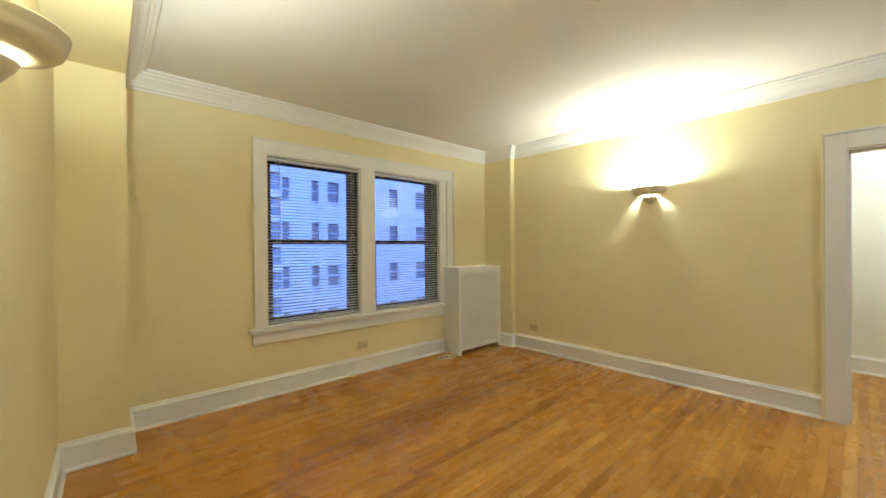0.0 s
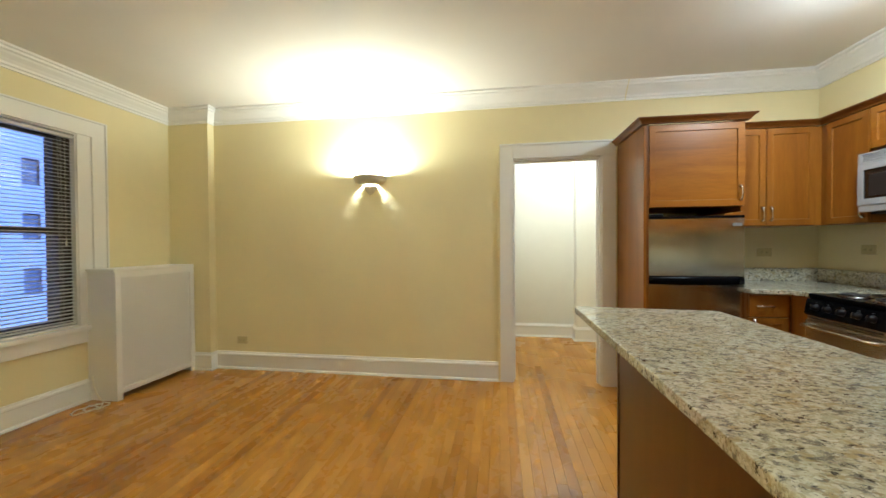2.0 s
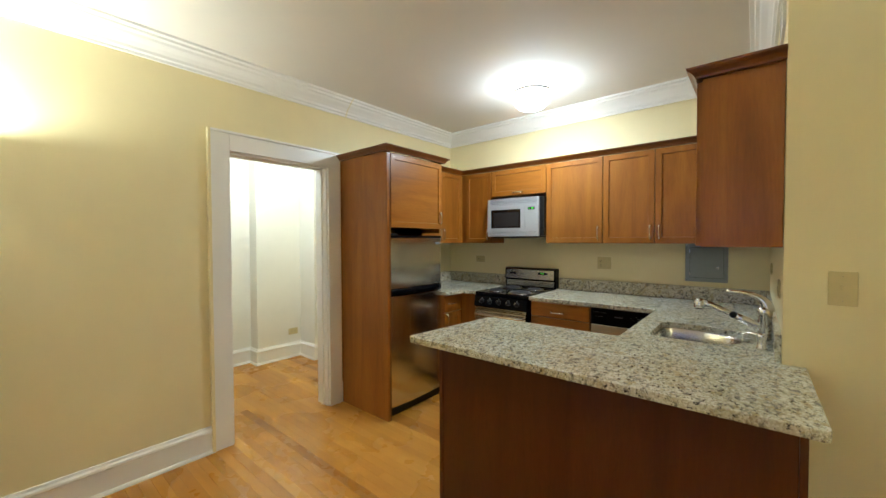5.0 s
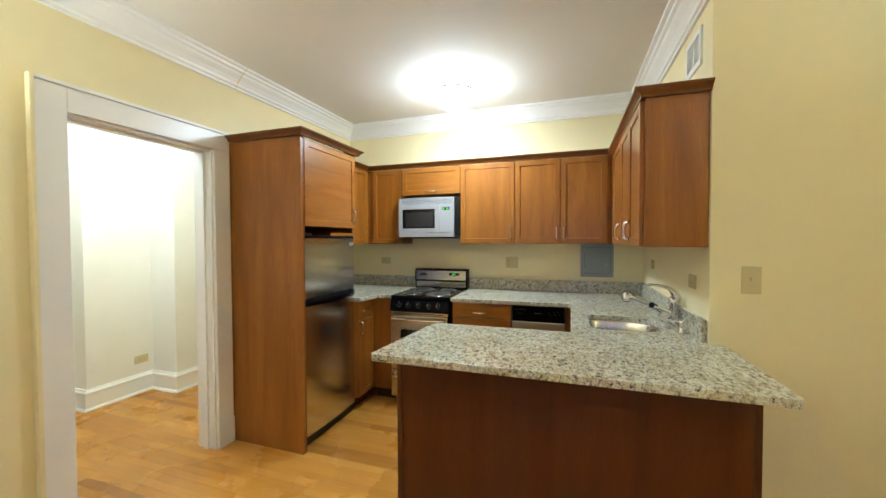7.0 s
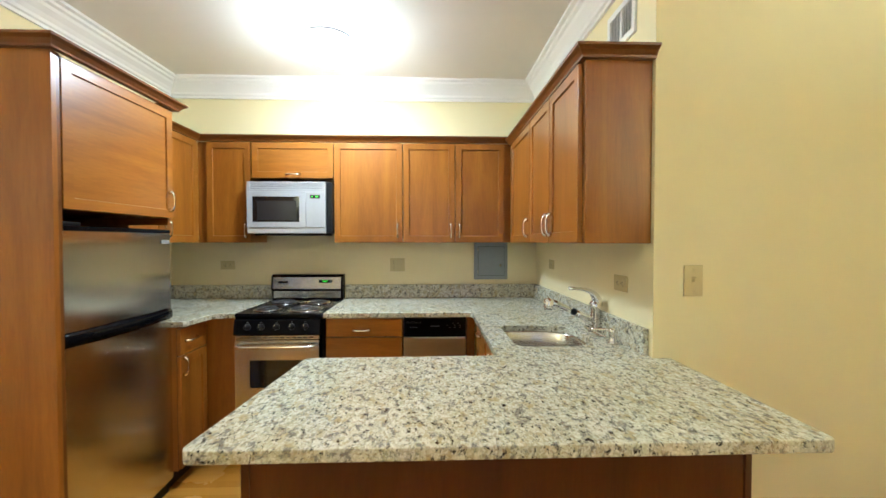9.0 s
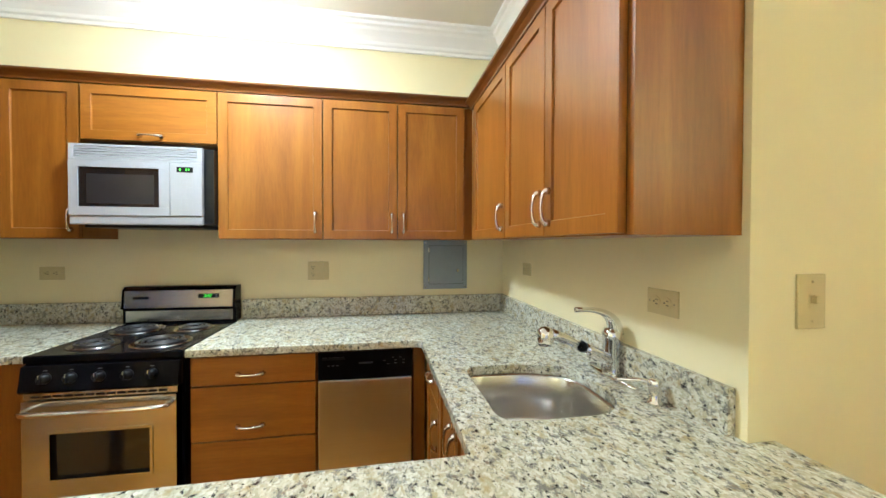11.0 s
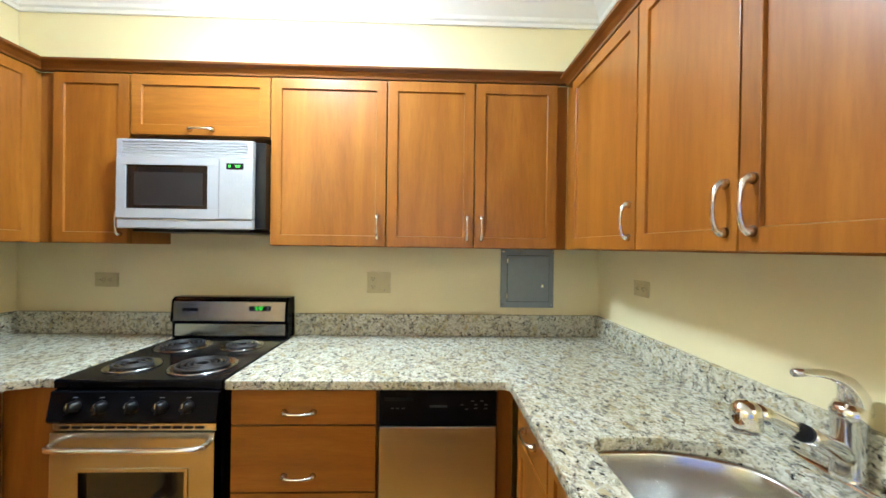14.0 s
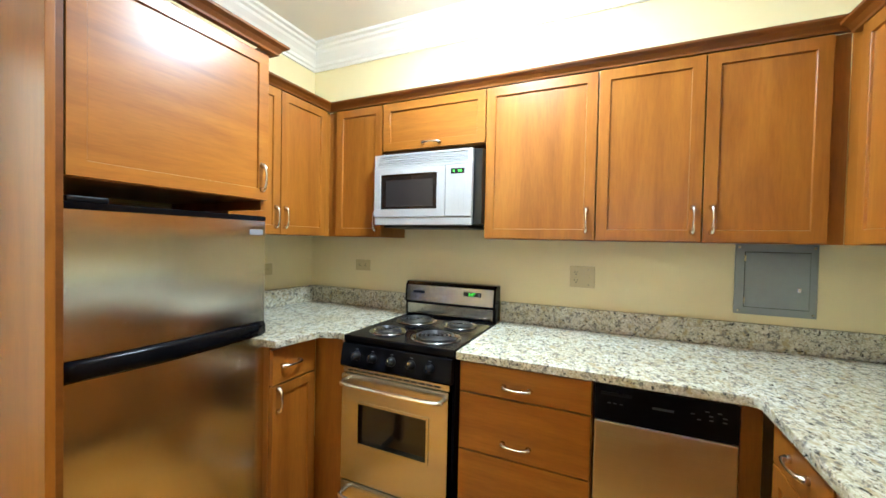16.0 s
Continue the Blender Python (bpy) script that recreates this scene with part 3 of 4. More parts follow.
UZ, UT = 1.340, 2.038
UH = UT - UZ
G = 0.0015
FY, FX, FL = BY + 0.235, RX + 0.252, 4.364   # carcass fronts of the back, sink-side and fridge-side wall cabinets
UB = "stained wooden wall cabinet with shaker doors"
upper("wall_cabinet", pose(4.363, FY, UZ, 0, 0, 180), 0.368, UH, 0.235, [(0.066, 0.368 - G, 0.004, UH - 0.004, (0.335, 0.085, True))], "narrow stained wooden wall cabinet in the corner")
upper("wall_cabinet", pose(3.990, FY, 1.785, 0, 0, 180), 0.565, UT - 1.785, 0.235, [(G, 0.565 - G, 0.004, UT - 1.785 - 0.004, (0.285, 0.028, False), "door", 0)], "short stained wooden cabinet above the microwave")
upper("wall_cabinet", pose(3.424, FY, UZ, 0, 0, 180), 0.479, UH, 0.235, [(G, 0.479 - G, 0.004, UH - 0.004, (0.444, 0.085, True))], "wide stained wooden wall cabinet with one shaker door")
upper("wall_cabinet", pose(2.944, FY, UZ, 0, 0, 180), 0.766, UH, 0.235, [(G, 0.366, 0.004, UH - 0.004, (0.338, 0.085, True)), (0.369, 0.718, 0.004, UH - 0.004, (0.398, 0.085, True))], "stained wooden wall cabinet with two shaker doors")
upper("wall_cabinet", pose(FX, -1.6145, UZ, 0, 0, 90), 0.5815, UH, 0.252, [(0.102, 0.5815 - G, 0.004, UH - 0.026, (0.5475, 0.085, True))], "stained wooden corner cabinet beside the sink wall")
upper("wall_cabinet", pose(FX, -1.032, UZ, 0, 0, 90), 0.706, UH, 0.252, [(G, 0.341, 0.004, UH - 0.026, (0.312, 0.085, True)), (0.344, 0.684, 0.004, UH - 0.026, (0.374, 0.085, True))], "stained wooden wall cabinet above the sink")
upper("wall_cabinet", pose(FL, -0.985, UZ, 0, 0, -90), 0.632, UH, WX - FL, [(G, 0.270, 0.004, UH - 0.004, (0.244, 0.085, True)), (0.273, 0.585, 0.004, UH - 0.004, (0.300, 0.085, True))], "stained wooden wall cabinet beside the refrigerator")

corn = [(0, 0), (0.022, 0), (0.024, 0.010), (0.036, 0.028), (0.050, 0.040), (0.052, 0.050), (0, 0.050)]


def cabinet_cornice(base, tall, pts, label):
    ob = new("cabinet_cornice", mesh_of("cabinet_cornice", trim_run([(o, u * tall / 0.050 + base) for o, u in corn], pts), M_CHD))
    return tagged(ob, label, "cornice", "cabinet cornices")


cabinet_cornice(UT - 0.022, 0.040, [(RX, -0.326), (FX, -0.326), (FX, -1.568)], "dark stained crown moulding on the sink wall cabinets")
cabinet_cornice(UT + 0.001, 0.040, [(RX + 0.02, -1.615), (4.364, -1.615), (4.364, -0.985)], "dark stained crown moulding on the range wall cabinets")

# refrigerator surround
FRX = 4.107
sur = thing("refrigerator_surround", pose(FRX + 0.02, -0.352, 0, 0, 0, -90), "tall stained wooden surround with a cabinet above the refrigerator", "cabinet")
part("side_panel", boxes((0.0, 0.019, -0.018, 0.565, 0.0, UT), bevel=0.0012), M_CH[2], sur, "full-height stained side panel")
part("front_stile", boxes((0.0195, 0.034, -0.016, 0.01, 0.0, UT - 0.002)), M_CHD, sur)
part("side_panel", boxes((0.613, 0.631, 0.0, 0.565, 1.432, UT)), M_CH[2], sur)
part("body", boxes((0.0345, 0.6125, 0.0, 0.565, 1.468, UT - 0.001)), M_CH[2], sur)
shaker(sur, 0.036, 0.629, 1.470, UT - 0.012, (0.602, 1.555, True), "door", 0)
cabinet_cornice(UT - 0.002, 0.039, [(4.36, -0.984), (FRX, -0.984), (FRX, -0.352), (WX - 0.03, -0.352)], "dark stained crown moulding on the refrigerator cabinet")

# base cabinets
BZ, BT = 0.10, 0.883


def base(name, place, width, depth, fronts, label, kick=True, mat=None, top=BT):
    ob = thing(name, place, label, "cabinet", "kitchen base cabinets")
    part("body", boxes((0.0005, width - 0.0005, 0.0, depth, BZ, top)), mat or M_CH[2], ob)
    if kick:
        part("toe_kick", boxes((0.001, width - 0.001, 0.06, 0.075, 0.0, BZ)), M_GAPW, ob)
    if fronts:
        gx0, gx1, gz0, gz1 = min(f[0] for f in fronts), max(f[1] for f in fronts), min(f[2] for f in fronts), max(f[3] for f in fronts)
        # same painted gap shade as on the wall cabinets
        part("gap_shade", boxes((gx0, gx1, -0.0009, -0.0002, gz0, gz1)), M_GAPW, ob, "dark sheet painted as the shade in the gaps between the fronts")
    for f in fronts:
        shaker(ob, *f)
    return ob


base("drawer_cabinet", pose(3.392, -1.262, 0, 0, 0, 180), 0.472, 0.58, [
    (0.004, 0.468, 0.766, 0.876, (0.22, 0.806, False), "drawer_front", 0, True), (0.004, 0.468, 0.548, 0.760, (0.22, 0.600, False), "drawer_front", 0, True),
    (0.004, 0.468, 0.112, 0.542, (0.236, 0.33, False), "drawer_front", 0, True)], "stained wooden base cabinet with three drawers")
base("filler_cabinet", pose(2.527, -1.262, 0, 0, 0, 180), 0.052, 0.58, [], "narrow stained wooden corner filler")
base("sink_cabinet", pose(2.455, -1.19, 0, 0, 0, 90), 0.30, 0.52, [
    (0.003, 0.297, 0.766, 0.876, (0.15, 0.822, False), "drawer_front", 1, True), (0.003, 0.297, 0.112, 0.760, (0.266, 0.66, True))], "stained wooden base cabinet with drawer and door", top=0.69)
base("sink_cabinet", pose(2.455, -0.889, 0, 0, 0, 90), 0.53, 0.52, [
    (0.003, 0.264, 0.112, 0.876, (0.236, 0.78, True)), (0.267, 0.527, 0.112, 0.876, (0.295, 0.78, True))], "stained wooden sink cabinet with two doors", top=0.69)
base("filler_cabinet", pose(4.116, -1.262, 0, 0, 0, 180), 0.180, 0.58, [], "narrow stained wooden filler beside the range")
base("corner_cabinet", pose(4.118, -1.003, 0, 0, 0, -90), 0.258, 0.58, [
    (0.003, 0.240, 0.730, 0.874, (0.098, 0.800, False), "drawer_front", 1, True), (0.003, 0.240, 0.112, 0.724, (0.030, 0.665, True))], "stained wooden base cabinet with drawer and door")
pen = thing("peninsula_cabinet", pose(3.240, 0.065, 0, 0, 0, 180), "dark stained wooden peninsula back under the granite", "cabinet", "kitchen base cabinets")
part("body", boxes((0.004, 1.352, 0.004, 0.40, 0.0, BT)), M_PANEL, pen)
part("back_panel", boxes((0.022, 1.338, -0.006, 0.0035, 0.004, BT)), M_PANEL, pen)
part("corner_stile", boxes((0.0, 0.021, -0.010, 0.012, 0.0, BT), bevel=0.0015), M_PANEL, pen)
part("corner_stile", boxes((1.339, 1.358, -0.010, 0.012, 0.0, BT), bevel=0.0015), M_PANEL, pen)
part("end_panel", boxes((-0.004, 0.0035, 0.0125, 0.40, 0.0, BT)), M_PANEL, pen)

# ---------------------------------------------------------------- granite worktops


def slab_mesh(outline, holes=()):
    """A polished slab with eased edges from an outline, with openings."""
    bm, edges = bmesh.new(), []
    for loop in (outline, *holes):
        vs = [bm.verts.new((x, y, COUNTER)) for x, y in loop]
        edges += [bm.edges.new((a, b)) for a, b in zip(vs, vs[1:] + vs[:1])]
    bmesh.ops.triangle_fill(bm, use_beauty=True, use_dissolve=False, edges=edges)
    made = bmesh.ops.extrude_face_region(bm, geom=list(bm.faces))
    down = [g for g in made["geom"] if isinstance(g, bmesh.types.BMVert)]
    bmesh.ops.translate(bm, verts=down, vec=(0, 0, -SLAB))
    sharp = [e for e in bm.edges if len(e.link_faces) == 2 and abs(e.verts[0].co.z - e.verts[1].co.z) < 1e-6 and e.calc_face_angle(0) > 1.2]
    bmesh.ops.bevel(bm, geom=sharp, offset=0.004, segments=2, profile=0.6, affect="EDGES")
    return bm


def rounded(pts, radius, n=5):
    """Rounds the corners of a closed outline; radius may vary per corner."""
    out, k = [], len(pts)
    for i in range(k):
        p, a, b = Vector(pts[i]), Vector(pts[i - 1]), Vector(pts[(i + 1) % k])
        r = radius[i] if isinstance(radius, (list, tuple)) else radius
        if r <= 0:
            out.append(tuple(p))
            continue
        s, e = p + (a - p).normalized() * r, p + (b - p).normalized() * r
        for j in range(n + 1):
            t = j / n
            out.append(tuple((1 - t) ** 2 * s + 2 * t * (1 - t) * p + t * t * e))
    return out


sink_loop = rounded([(2.395, -0.865), (2.20, -0.865), (2.045, -0.80), (2.045, -0.55), (2.12, -0.475), (2.395, -0.475)], [0.06, 0.05, 0.08, 0.06, 0.05, 0.06], 6)
tops = [(RX + 0.001, BY + 0.001), (3.398, BY + 0.001), (3.398, -1.22), (2.496, -1.22), (2.496, -0.362), (3.212, -0.352), (3.272, 0.268), (1.858, 0.266), (1.860, SY + 0.002), (RX + 0.001, SY + 0.002)]
wt = tagged(new("worktop", mesh_of("worktop", slab_mesh(rounded(tops, [0, 0, 0.006, 0.02, 0.02, 0.025, 0.03, 0.02, 0, 0]), [sink_loop]), M_GRANITE)), "polished speckled cream and grey granite worktop with peninsula", "worktop")
tagged(new("worktop", mesh_of("worktop", slab_mesh(rounded([(3.932, BY + 0.001), (WX - 0.001, BY + 0.001), (WX - 0.001, -1.004), (4.080, -1.004), (4.046, -1.205), (3.975, -1.235), (3.932, -1.235)], [0, 0, 0, 0.005, 0, 0, 0])), M_GRANITE)), "small polished speckled granite worktop beside the range", "worktop")


def splash(x0, x1, y0, y1):
    ob = new("backsplash", mesh_of("backsplash", boxes((x0, x1, y0, y1, COUNTER + 0.0005, COUNTER + 0.102), bevel=0.002), M_GRANITE))
    return tagged(ob, "low speckled granite backsplash against the wall", "backsplash", "granite backsplashes")


splash(RX + 0.0225, 3.398, BY + 0.001, BY + 0.021)
splash(RX + 0.001, RX + 0.021, BY + 0.001, -0.335)
splash(3.932, WX - 0.0225, BY + 0.001, BY + 0.021)
splash(WX - 0.021, WX - 0.001, BY + 0.001, -1.005)

# sink
def sink_ring(bm, inset, z):
    c = Vector((2.225, -0.668))
    pts = []
    for p in sink_loop:
        v = Vector(p) - c
        pts.append((*(c + v * (1 - inset / max(v.length, 0.01))), z))
    return ring(bm, pts)


sink = thing("kitchen_sink", pose(0, 0, 0), "undermounted stainless steel sink with a rounded bowl", "sink")
bm = bmesh.new()
skin(bm, [sink_ring(bm, i, z) for i, z in ((-0.022, 0.8845), (0.004, 0.8845), (0.008, 0.878), (0.014, 0.80), (0.020, 0.745), (0.034, 0.722), (0.060, 0.712), (0.11, 0.708), (0.145, 0.706))], True, (False, True))
part("bowl", bm, M_SINK, sink, "", True)
bm = bmesh.new()
lathe(bm, [(0.044, 0.7085), (0.040, 0.7105), (0.032, 0.709), (0.026, 0.702), (0.004, 0.701)], 2.225, -0.668, 24, caps=(False, True))
part("drain", bm, M_CHROME, sink, "chrome sink strainer", True)

# faucet
fau = thing("faucet", pose(1.968, -0.70, COUNTER + 0.0005), "chrome pull-out kitchen faucet with lever handle", "faucet")
bm = bmesh.new()
oval = [(0.024 * math.cos(a), 0.115 * (abs(math.sin(a)) ** 0.7) * (1 if math.sin(a) >= 0 else -1)) for a in (i * math.tau / 36 for i in range(36))]
skin(bm, [ring(bm, [(x, y, 0) for x, y in oval]), ring(bm, [(x, y, 0.006) for x, y in oval]), ring(bm, [(x * 0.9, y * 0.97, 0.010) for x, y in oval])], True, (True, True))
part("base_plate", bm, M_CHROME, fau, "", True)
bm = bmesh.new()
lathe(bm, [(0.029, 0.010), (0.027, 0.018), (0.026, 0.03), (0.026, 0.112), (0.028, 0.116), (0.028, 0.134), (0.022, 0.148), (0.004, 0.152)], 0, 0, 24, caps=(True, True))
part("body", bm, M_CHROME, fau, "", True)
bm = bmesh.new()
tube(bm, [(0.0, 0.0, 0.045), (0.03, 0.006, 0.062), (0.08, 0.016, 0.088), (0.105, 0.021, 0.100)], [0.022, 0.020, 0.017, 0.015], 14)
part("spout", bm, M_CHROME, fau, "", True)
bm = bmesh.new()
tube(bm, [(0.105, 0.021, 0.100), (0.118, 0.0235, 0.106)], 0.0165, 14)
part("collar", bm, M_BLACKP, fau, "black rubber collar", True)
bm = bmesh.new()
tube(bm, [(0.116, 0.0235, 0.105), (0.150, 0.030, 0.121), (0.195, 0.039, 0.141), (0.228, 0.0455, 0.152)], [0.0125, 0.0135, 0.0150, 0.0165], 14)
lathe(bm, [(0.003, 0.172), (0.013, 0.170), (0.0205, 0.163), (0.0235, 0.152), (0.0240, 0.130), (0.0215, 0.121), (0.016, 0.119), (0.003, 0.1195)], 0.240, 0.0478, 20)
part("spray_head", bm, M_CHROME, fau, "", True)
bm = bmesh.new()
arc = bez((-0.012, 0.0, 0.130), (-0.004, 0.004, 0.195), (0.04, 0.012, 0.212), (0.138, 0.030, 0.214), 12)
tube(bm, arc, [0.024, 0.024, 0.022, 0.020, 0.017, 0.0145, 0.012, 0.0105, 0.009, 0.008, 0.007, 0.007, 0.0075], 12)
part("lever", bm, M_CHROME, fau, "", True)

soap = thing("soap_dispenser", pose(1.980, -0.505, COUNTER + 0.0005), "short chrome soap dispenser beside the faucet", "soap dispenser")
bm = bmesh.new()
lathe(bm, [(0.021, 0), (0.019, 0.006), (0.015, 0.010), (0.0145, 0.040), (0.017, 0.046), (0.017, 0.058), (0.012, 0.064), (0.002, 0.065)], 0, 0, 20, caps=(True, True))
part("body", bm, M_NICKEL, soap, "", True)
bm = bmesh.new()
tube(bm, [(0.0, 0, 0.054), (0.03, -0.02, 0.056), (0.07, -0.045, 0.050), (0.076, -0.049, 0.042)], [0.0065, 0.006, 0.005, 0.0045], 10)
part("nozzle", bm, M_NICKEL, soap, "", True)

# ---------------------------------------------------------------- refrigerator
fr = thing("refrigerator", pose(4.140, -0.392, 0, 0, 0, -90), "top-freezer refrigerator with stainless doors and black trim", "refrigerator")
FW = 0.606


def bowed(x0, x1, z0, z1, bulge, back, steps=14):
    """A door skin that bows slightly towards the viewer."""
    bm = bmesh.new()
    front = [(x0 + (x1 - x0) * i / steps, -bulge * (1 - (2 * i / steps - 1) ** 2)) for i in range(steps + 1)]
    plan = [(x0, back), *front, (x1, back)]
    skin(bm, [ring(bm, [(x, y, z) for x, y in plan]) for z in (z0, z1)], True, (True, True))
    edges = [e for e in bm.edges if e.calc_face_angle(0) > 0.8]
    bmesh.ops.bevel(bm, geom=edges, offset=0.006, segments=3, profile=0.6, affect="EDGES")
    return bm


part("body", boxes((0.004, FW - 0.004, 0.052, 0.54, 0.03, 1.405)), M_BLACKP, fr)
part("freezer_door", bowed(0.0, FW, 0.996, 1.388, 0.014, 0.05), M_STEEL_Y, fr, "brushed stainless freezer door")
part("fridge_door", bowed(0.0, FW, 0.075, 0.936, 0.014, 0.05), M_STEEL_Y, fr, "brushed stainless lower door")
bm = bmesh.new()
steps = 16
prof = []
for i in range(steps + 1):
    u = i / steps
    x, out = FW * u, -0.016 * (1 - (2 * u - 1) ** 2)
    sag = 0.006 * (1 - (2 * u - 1) ** 2)
    prof.append(ring(bm, [(x, 0.05, 0.938), (x, out + 0.000, 0.938 - sag), (x, out - 0.008, 0.945 - sag), (x, out - 0.008, 0.978 - sag * 0.4), (x, out + 0.002, 0.994), (x, 0.05, 0.994)]))
skin(bm, prof, True, (True, True))
part("handle_band", bm, M_BLACK, fr, "curved black handle grip between the doors", True)
part("top_trim", bowed(-0.002, FW + 0.002, 1.390, 1.408, 0.018, 0.06), M_BLACK, fr, "glossy black top trim")
part("hinge_cap", boxes((0.01, 0.10, 0.0, 0.07, 1.4085, 1.424), bevel=0.004), M_BLACKP, fr)
part("kick_grille", boxes((0.006, FW - 0.006, 0.02, 0.05, 0.0, 0.070)), M_BLACKP, fr)
part("badge", boxes((FW - 0.075, FW - 0.018, -0.0095, -0.004, 1.335, 1.356)), M_PRINT, fr, "small pale badge")

# ---------------------------------------------------------------- range
RW = 0.518
rg = thing("electric_range", pose(3.924, -1.232, 0, 0, 0, 180), "small electric coil range in black and stainless steel", "range")
part("body", boxes((0.002, RW - 0.002, 0.012, 0.60, 0.06, 0.885)), M_BLACK, rg)
part("cooktop", boxes((0.0, RW, -0.008, 0.56, 0.886, 0.914), bevel=0.006), M_BLACK, rg, "black enamel cooktop")
part("plinth", boxes((0.02, RW - 0.02, 0.05, 0.58, 0.0, 0.058)), M_BLACKP, rg)


def burner(x, y, r):
    bm = bmesh.new()
    lathe(bm, [(r + 0.016, 0.9155), (r + 0.014, 0.919), (r + 0.006, 0.918), (r * 0.6, 0.9148), (0.012, 0.9146)], x, y, 32)
    b = part("burner", bm, M_PAN, rg, "chrome drip pan", True)
    bm = bmesh.new()
    turns, n = (4 if r > 0.07 else 3), 24
    pts = [(x + (0.016 + (r - 0.018) * i / (turns * n)) * math.cos(i * math.tau / n), y + (0.016 + (r - 0.018) * i / (turns * n)) * math.sin(i * math.tau / n), 0.924) for i in range(turns * n + 1)]
    tube(bm, pts, 0.0042, 7)
    part("coil", bm, M_IRON, b, "dark spiral heating coil", True)


burner(0.135, 0.135, 0.070)
burner(0.375, 0.135, 0.092)
burner(0.140, 0.395, 0.088)
burner(0.380, 0.395, 0.068)
# control strip with knobs
bm = bmesh.new()
skin(bm, [ring(bm, [(x, 0.012, 0.886), (x, -0.018, 0.880), (x, -0.034, 0.795), (x, -0.026, 0.786), (x, 0.012, 0.786)]) for x in (0.004, RW - 0.004)], True, (True, True))
part("control_strip", bm, M_BLACK, rg)
for x in (0.085, 0.165, 0.255, 0.345, 0.425):
    bm = bmesh.new()
    lathe(bm, [(0.020, 0.0), (0.019, 0.006), (0.015, 0.010), (0.0135, 0.024), (0.004, 0.026)], 0, 0, 18, caps=(True, True))
    box(bm, -0.003, 0.003, -0.016, 0.016, 0.012, 0.031, bevel=0.001)
    bmesh.ops.transform(bm, matrix=pose(x, -0.026, 0.838, 80, 0, 0), verts=bm.verts)
    k = part("knob", bm, M_BLACKP, rg, "black control knob", True)
    ptr = part("pointer", boxes((-0.0014, 0.0014, 0.002, 0.0155, 0.0305, 0.0316)), M_NICKEL, k, "bright pointer strip")
    ptr.matrix_basis = pose(x, -0.026, 0.838, 80, 0, 0)
    d = part("dial_mark", boxes((-0.007, 0.007, -0.001, 0.001, 0.0, 0.0008)), M_PRINT, rg)
    d.matrix_basis = pose(x, -0.0245, 0.866, 80, 0, 0)
# vent slots, oven door, drawer
part("vent_strip", boxes((0.012, RW - 0.012, -0.020, 0.011, 0.762, 0.784)), M_STEEL_H, rg)
for i in range(13):
    part("vent_slot", boxes((0.036 + i * 0.034, 0.063 + i * 0.034, -0.0215, -0.019, 0.768, 0.776)), M_BLACKP, rg)
oven = part("oven_door", boxes((0.012, RW - 0.012, -0.030, 0.010, 0.645, 0.758), (0.012, RW - 0.012, -0.030, 0.010, 0.305, 0.470), (0.012, 0.095, -0.030, 0.010, 0.4705, 0.6445), (RW - 0.095, RW - 0.012, -0.030, 0.010, 0.4705, 0.6445)), M_STEEL_H, rg, "brushed steel oven door with a window")
part("oven_window", boxes((0.0955, RW - 0.0955, -0.018, 0.0, 0.471, 0.644)), M_DARKG, oven, "dark glass oven window")
part("window_rim", boxes((0.090, RW - 0.090, -0.033, -0.0305, 0.640, 0.650), (0.090, RW - 0.090, -0.033, -0.0305, 0.465, 0.475), (0.090, 0.100, -0.033, -0.0305, 0.4755, 0.6395), (RW - 0.100, RW - 0.090, -0.033, -0.0305, 0.4755, 0.6395)), M_STEEL_H, oven)


def bar(z, parent):
    bm = bmesh.new()
    tube(bm, [(0.030, -0.028, z), (0.030, -0.060, z), (0.045, -0.072, z), (0.09, -0.076, z), (RW / 2, -0.078, z), (RW - 0.09, -0.076, z), (RW - 0.045, -0.072, z), (RW - 0.030, -0.060, z), (RW - 0.030, -0.028, z)], 0.0095, 12)
    part("handle", bm, M_NICKEL, parent, "curved bright metal bar handle", True)


bar(0.728, oven)
drawer = part("storage_drawer", boxes((0.012, RW - 0.012, -0.030, 0.010, 0.075, 0.298), bevel=0.003), M_STEEL_H, rg, "brushed steel bottom drawer")
bar(0.255, drawer)
# back guard
bm = bmesh.new()
skin(bm, [ring(bm, [(x, 0.600, 0.916), (x, 0.530, 0.916), (x, 0.530, 0.985), (x, 0.515, 0.992), (x, 0.525, 1.085), (x, 0.545, 1.100), (x, 0.600, 1.100)]) for x in (-0.002, RW + 0.002)], True, (True, True))
guard = part("back_guard", bm, M_BLACK, rg)
bm = bmesh.new()
skin(bm, [ring(bm, [(x, 0.5130, 0.996), (x, 0.5225, 1.082), (x, 0.540, 1.0975), (x, 0.543, 1.0955), (x, 0.527, 1.080), (x, 0.518, 0.996)]) for x in (0.010, RW - 0.010)], True, (True, True))
part("upper_panel", bm, M_STEEL_H, guard, "brushed steel control panel")
part("lower_panel", boxes((0.012, RW - 0.012, 0.5265, 0.5295, 0.926, 0.980)), M_STEEL_H, guard, "brushed steel splash strip")


def on_guard(x, z, out=0.0):
    return pose(x, 0.5130 + (z - 0.996) * 0.1105 - out, z, 90 - 6.3, 0, 0)


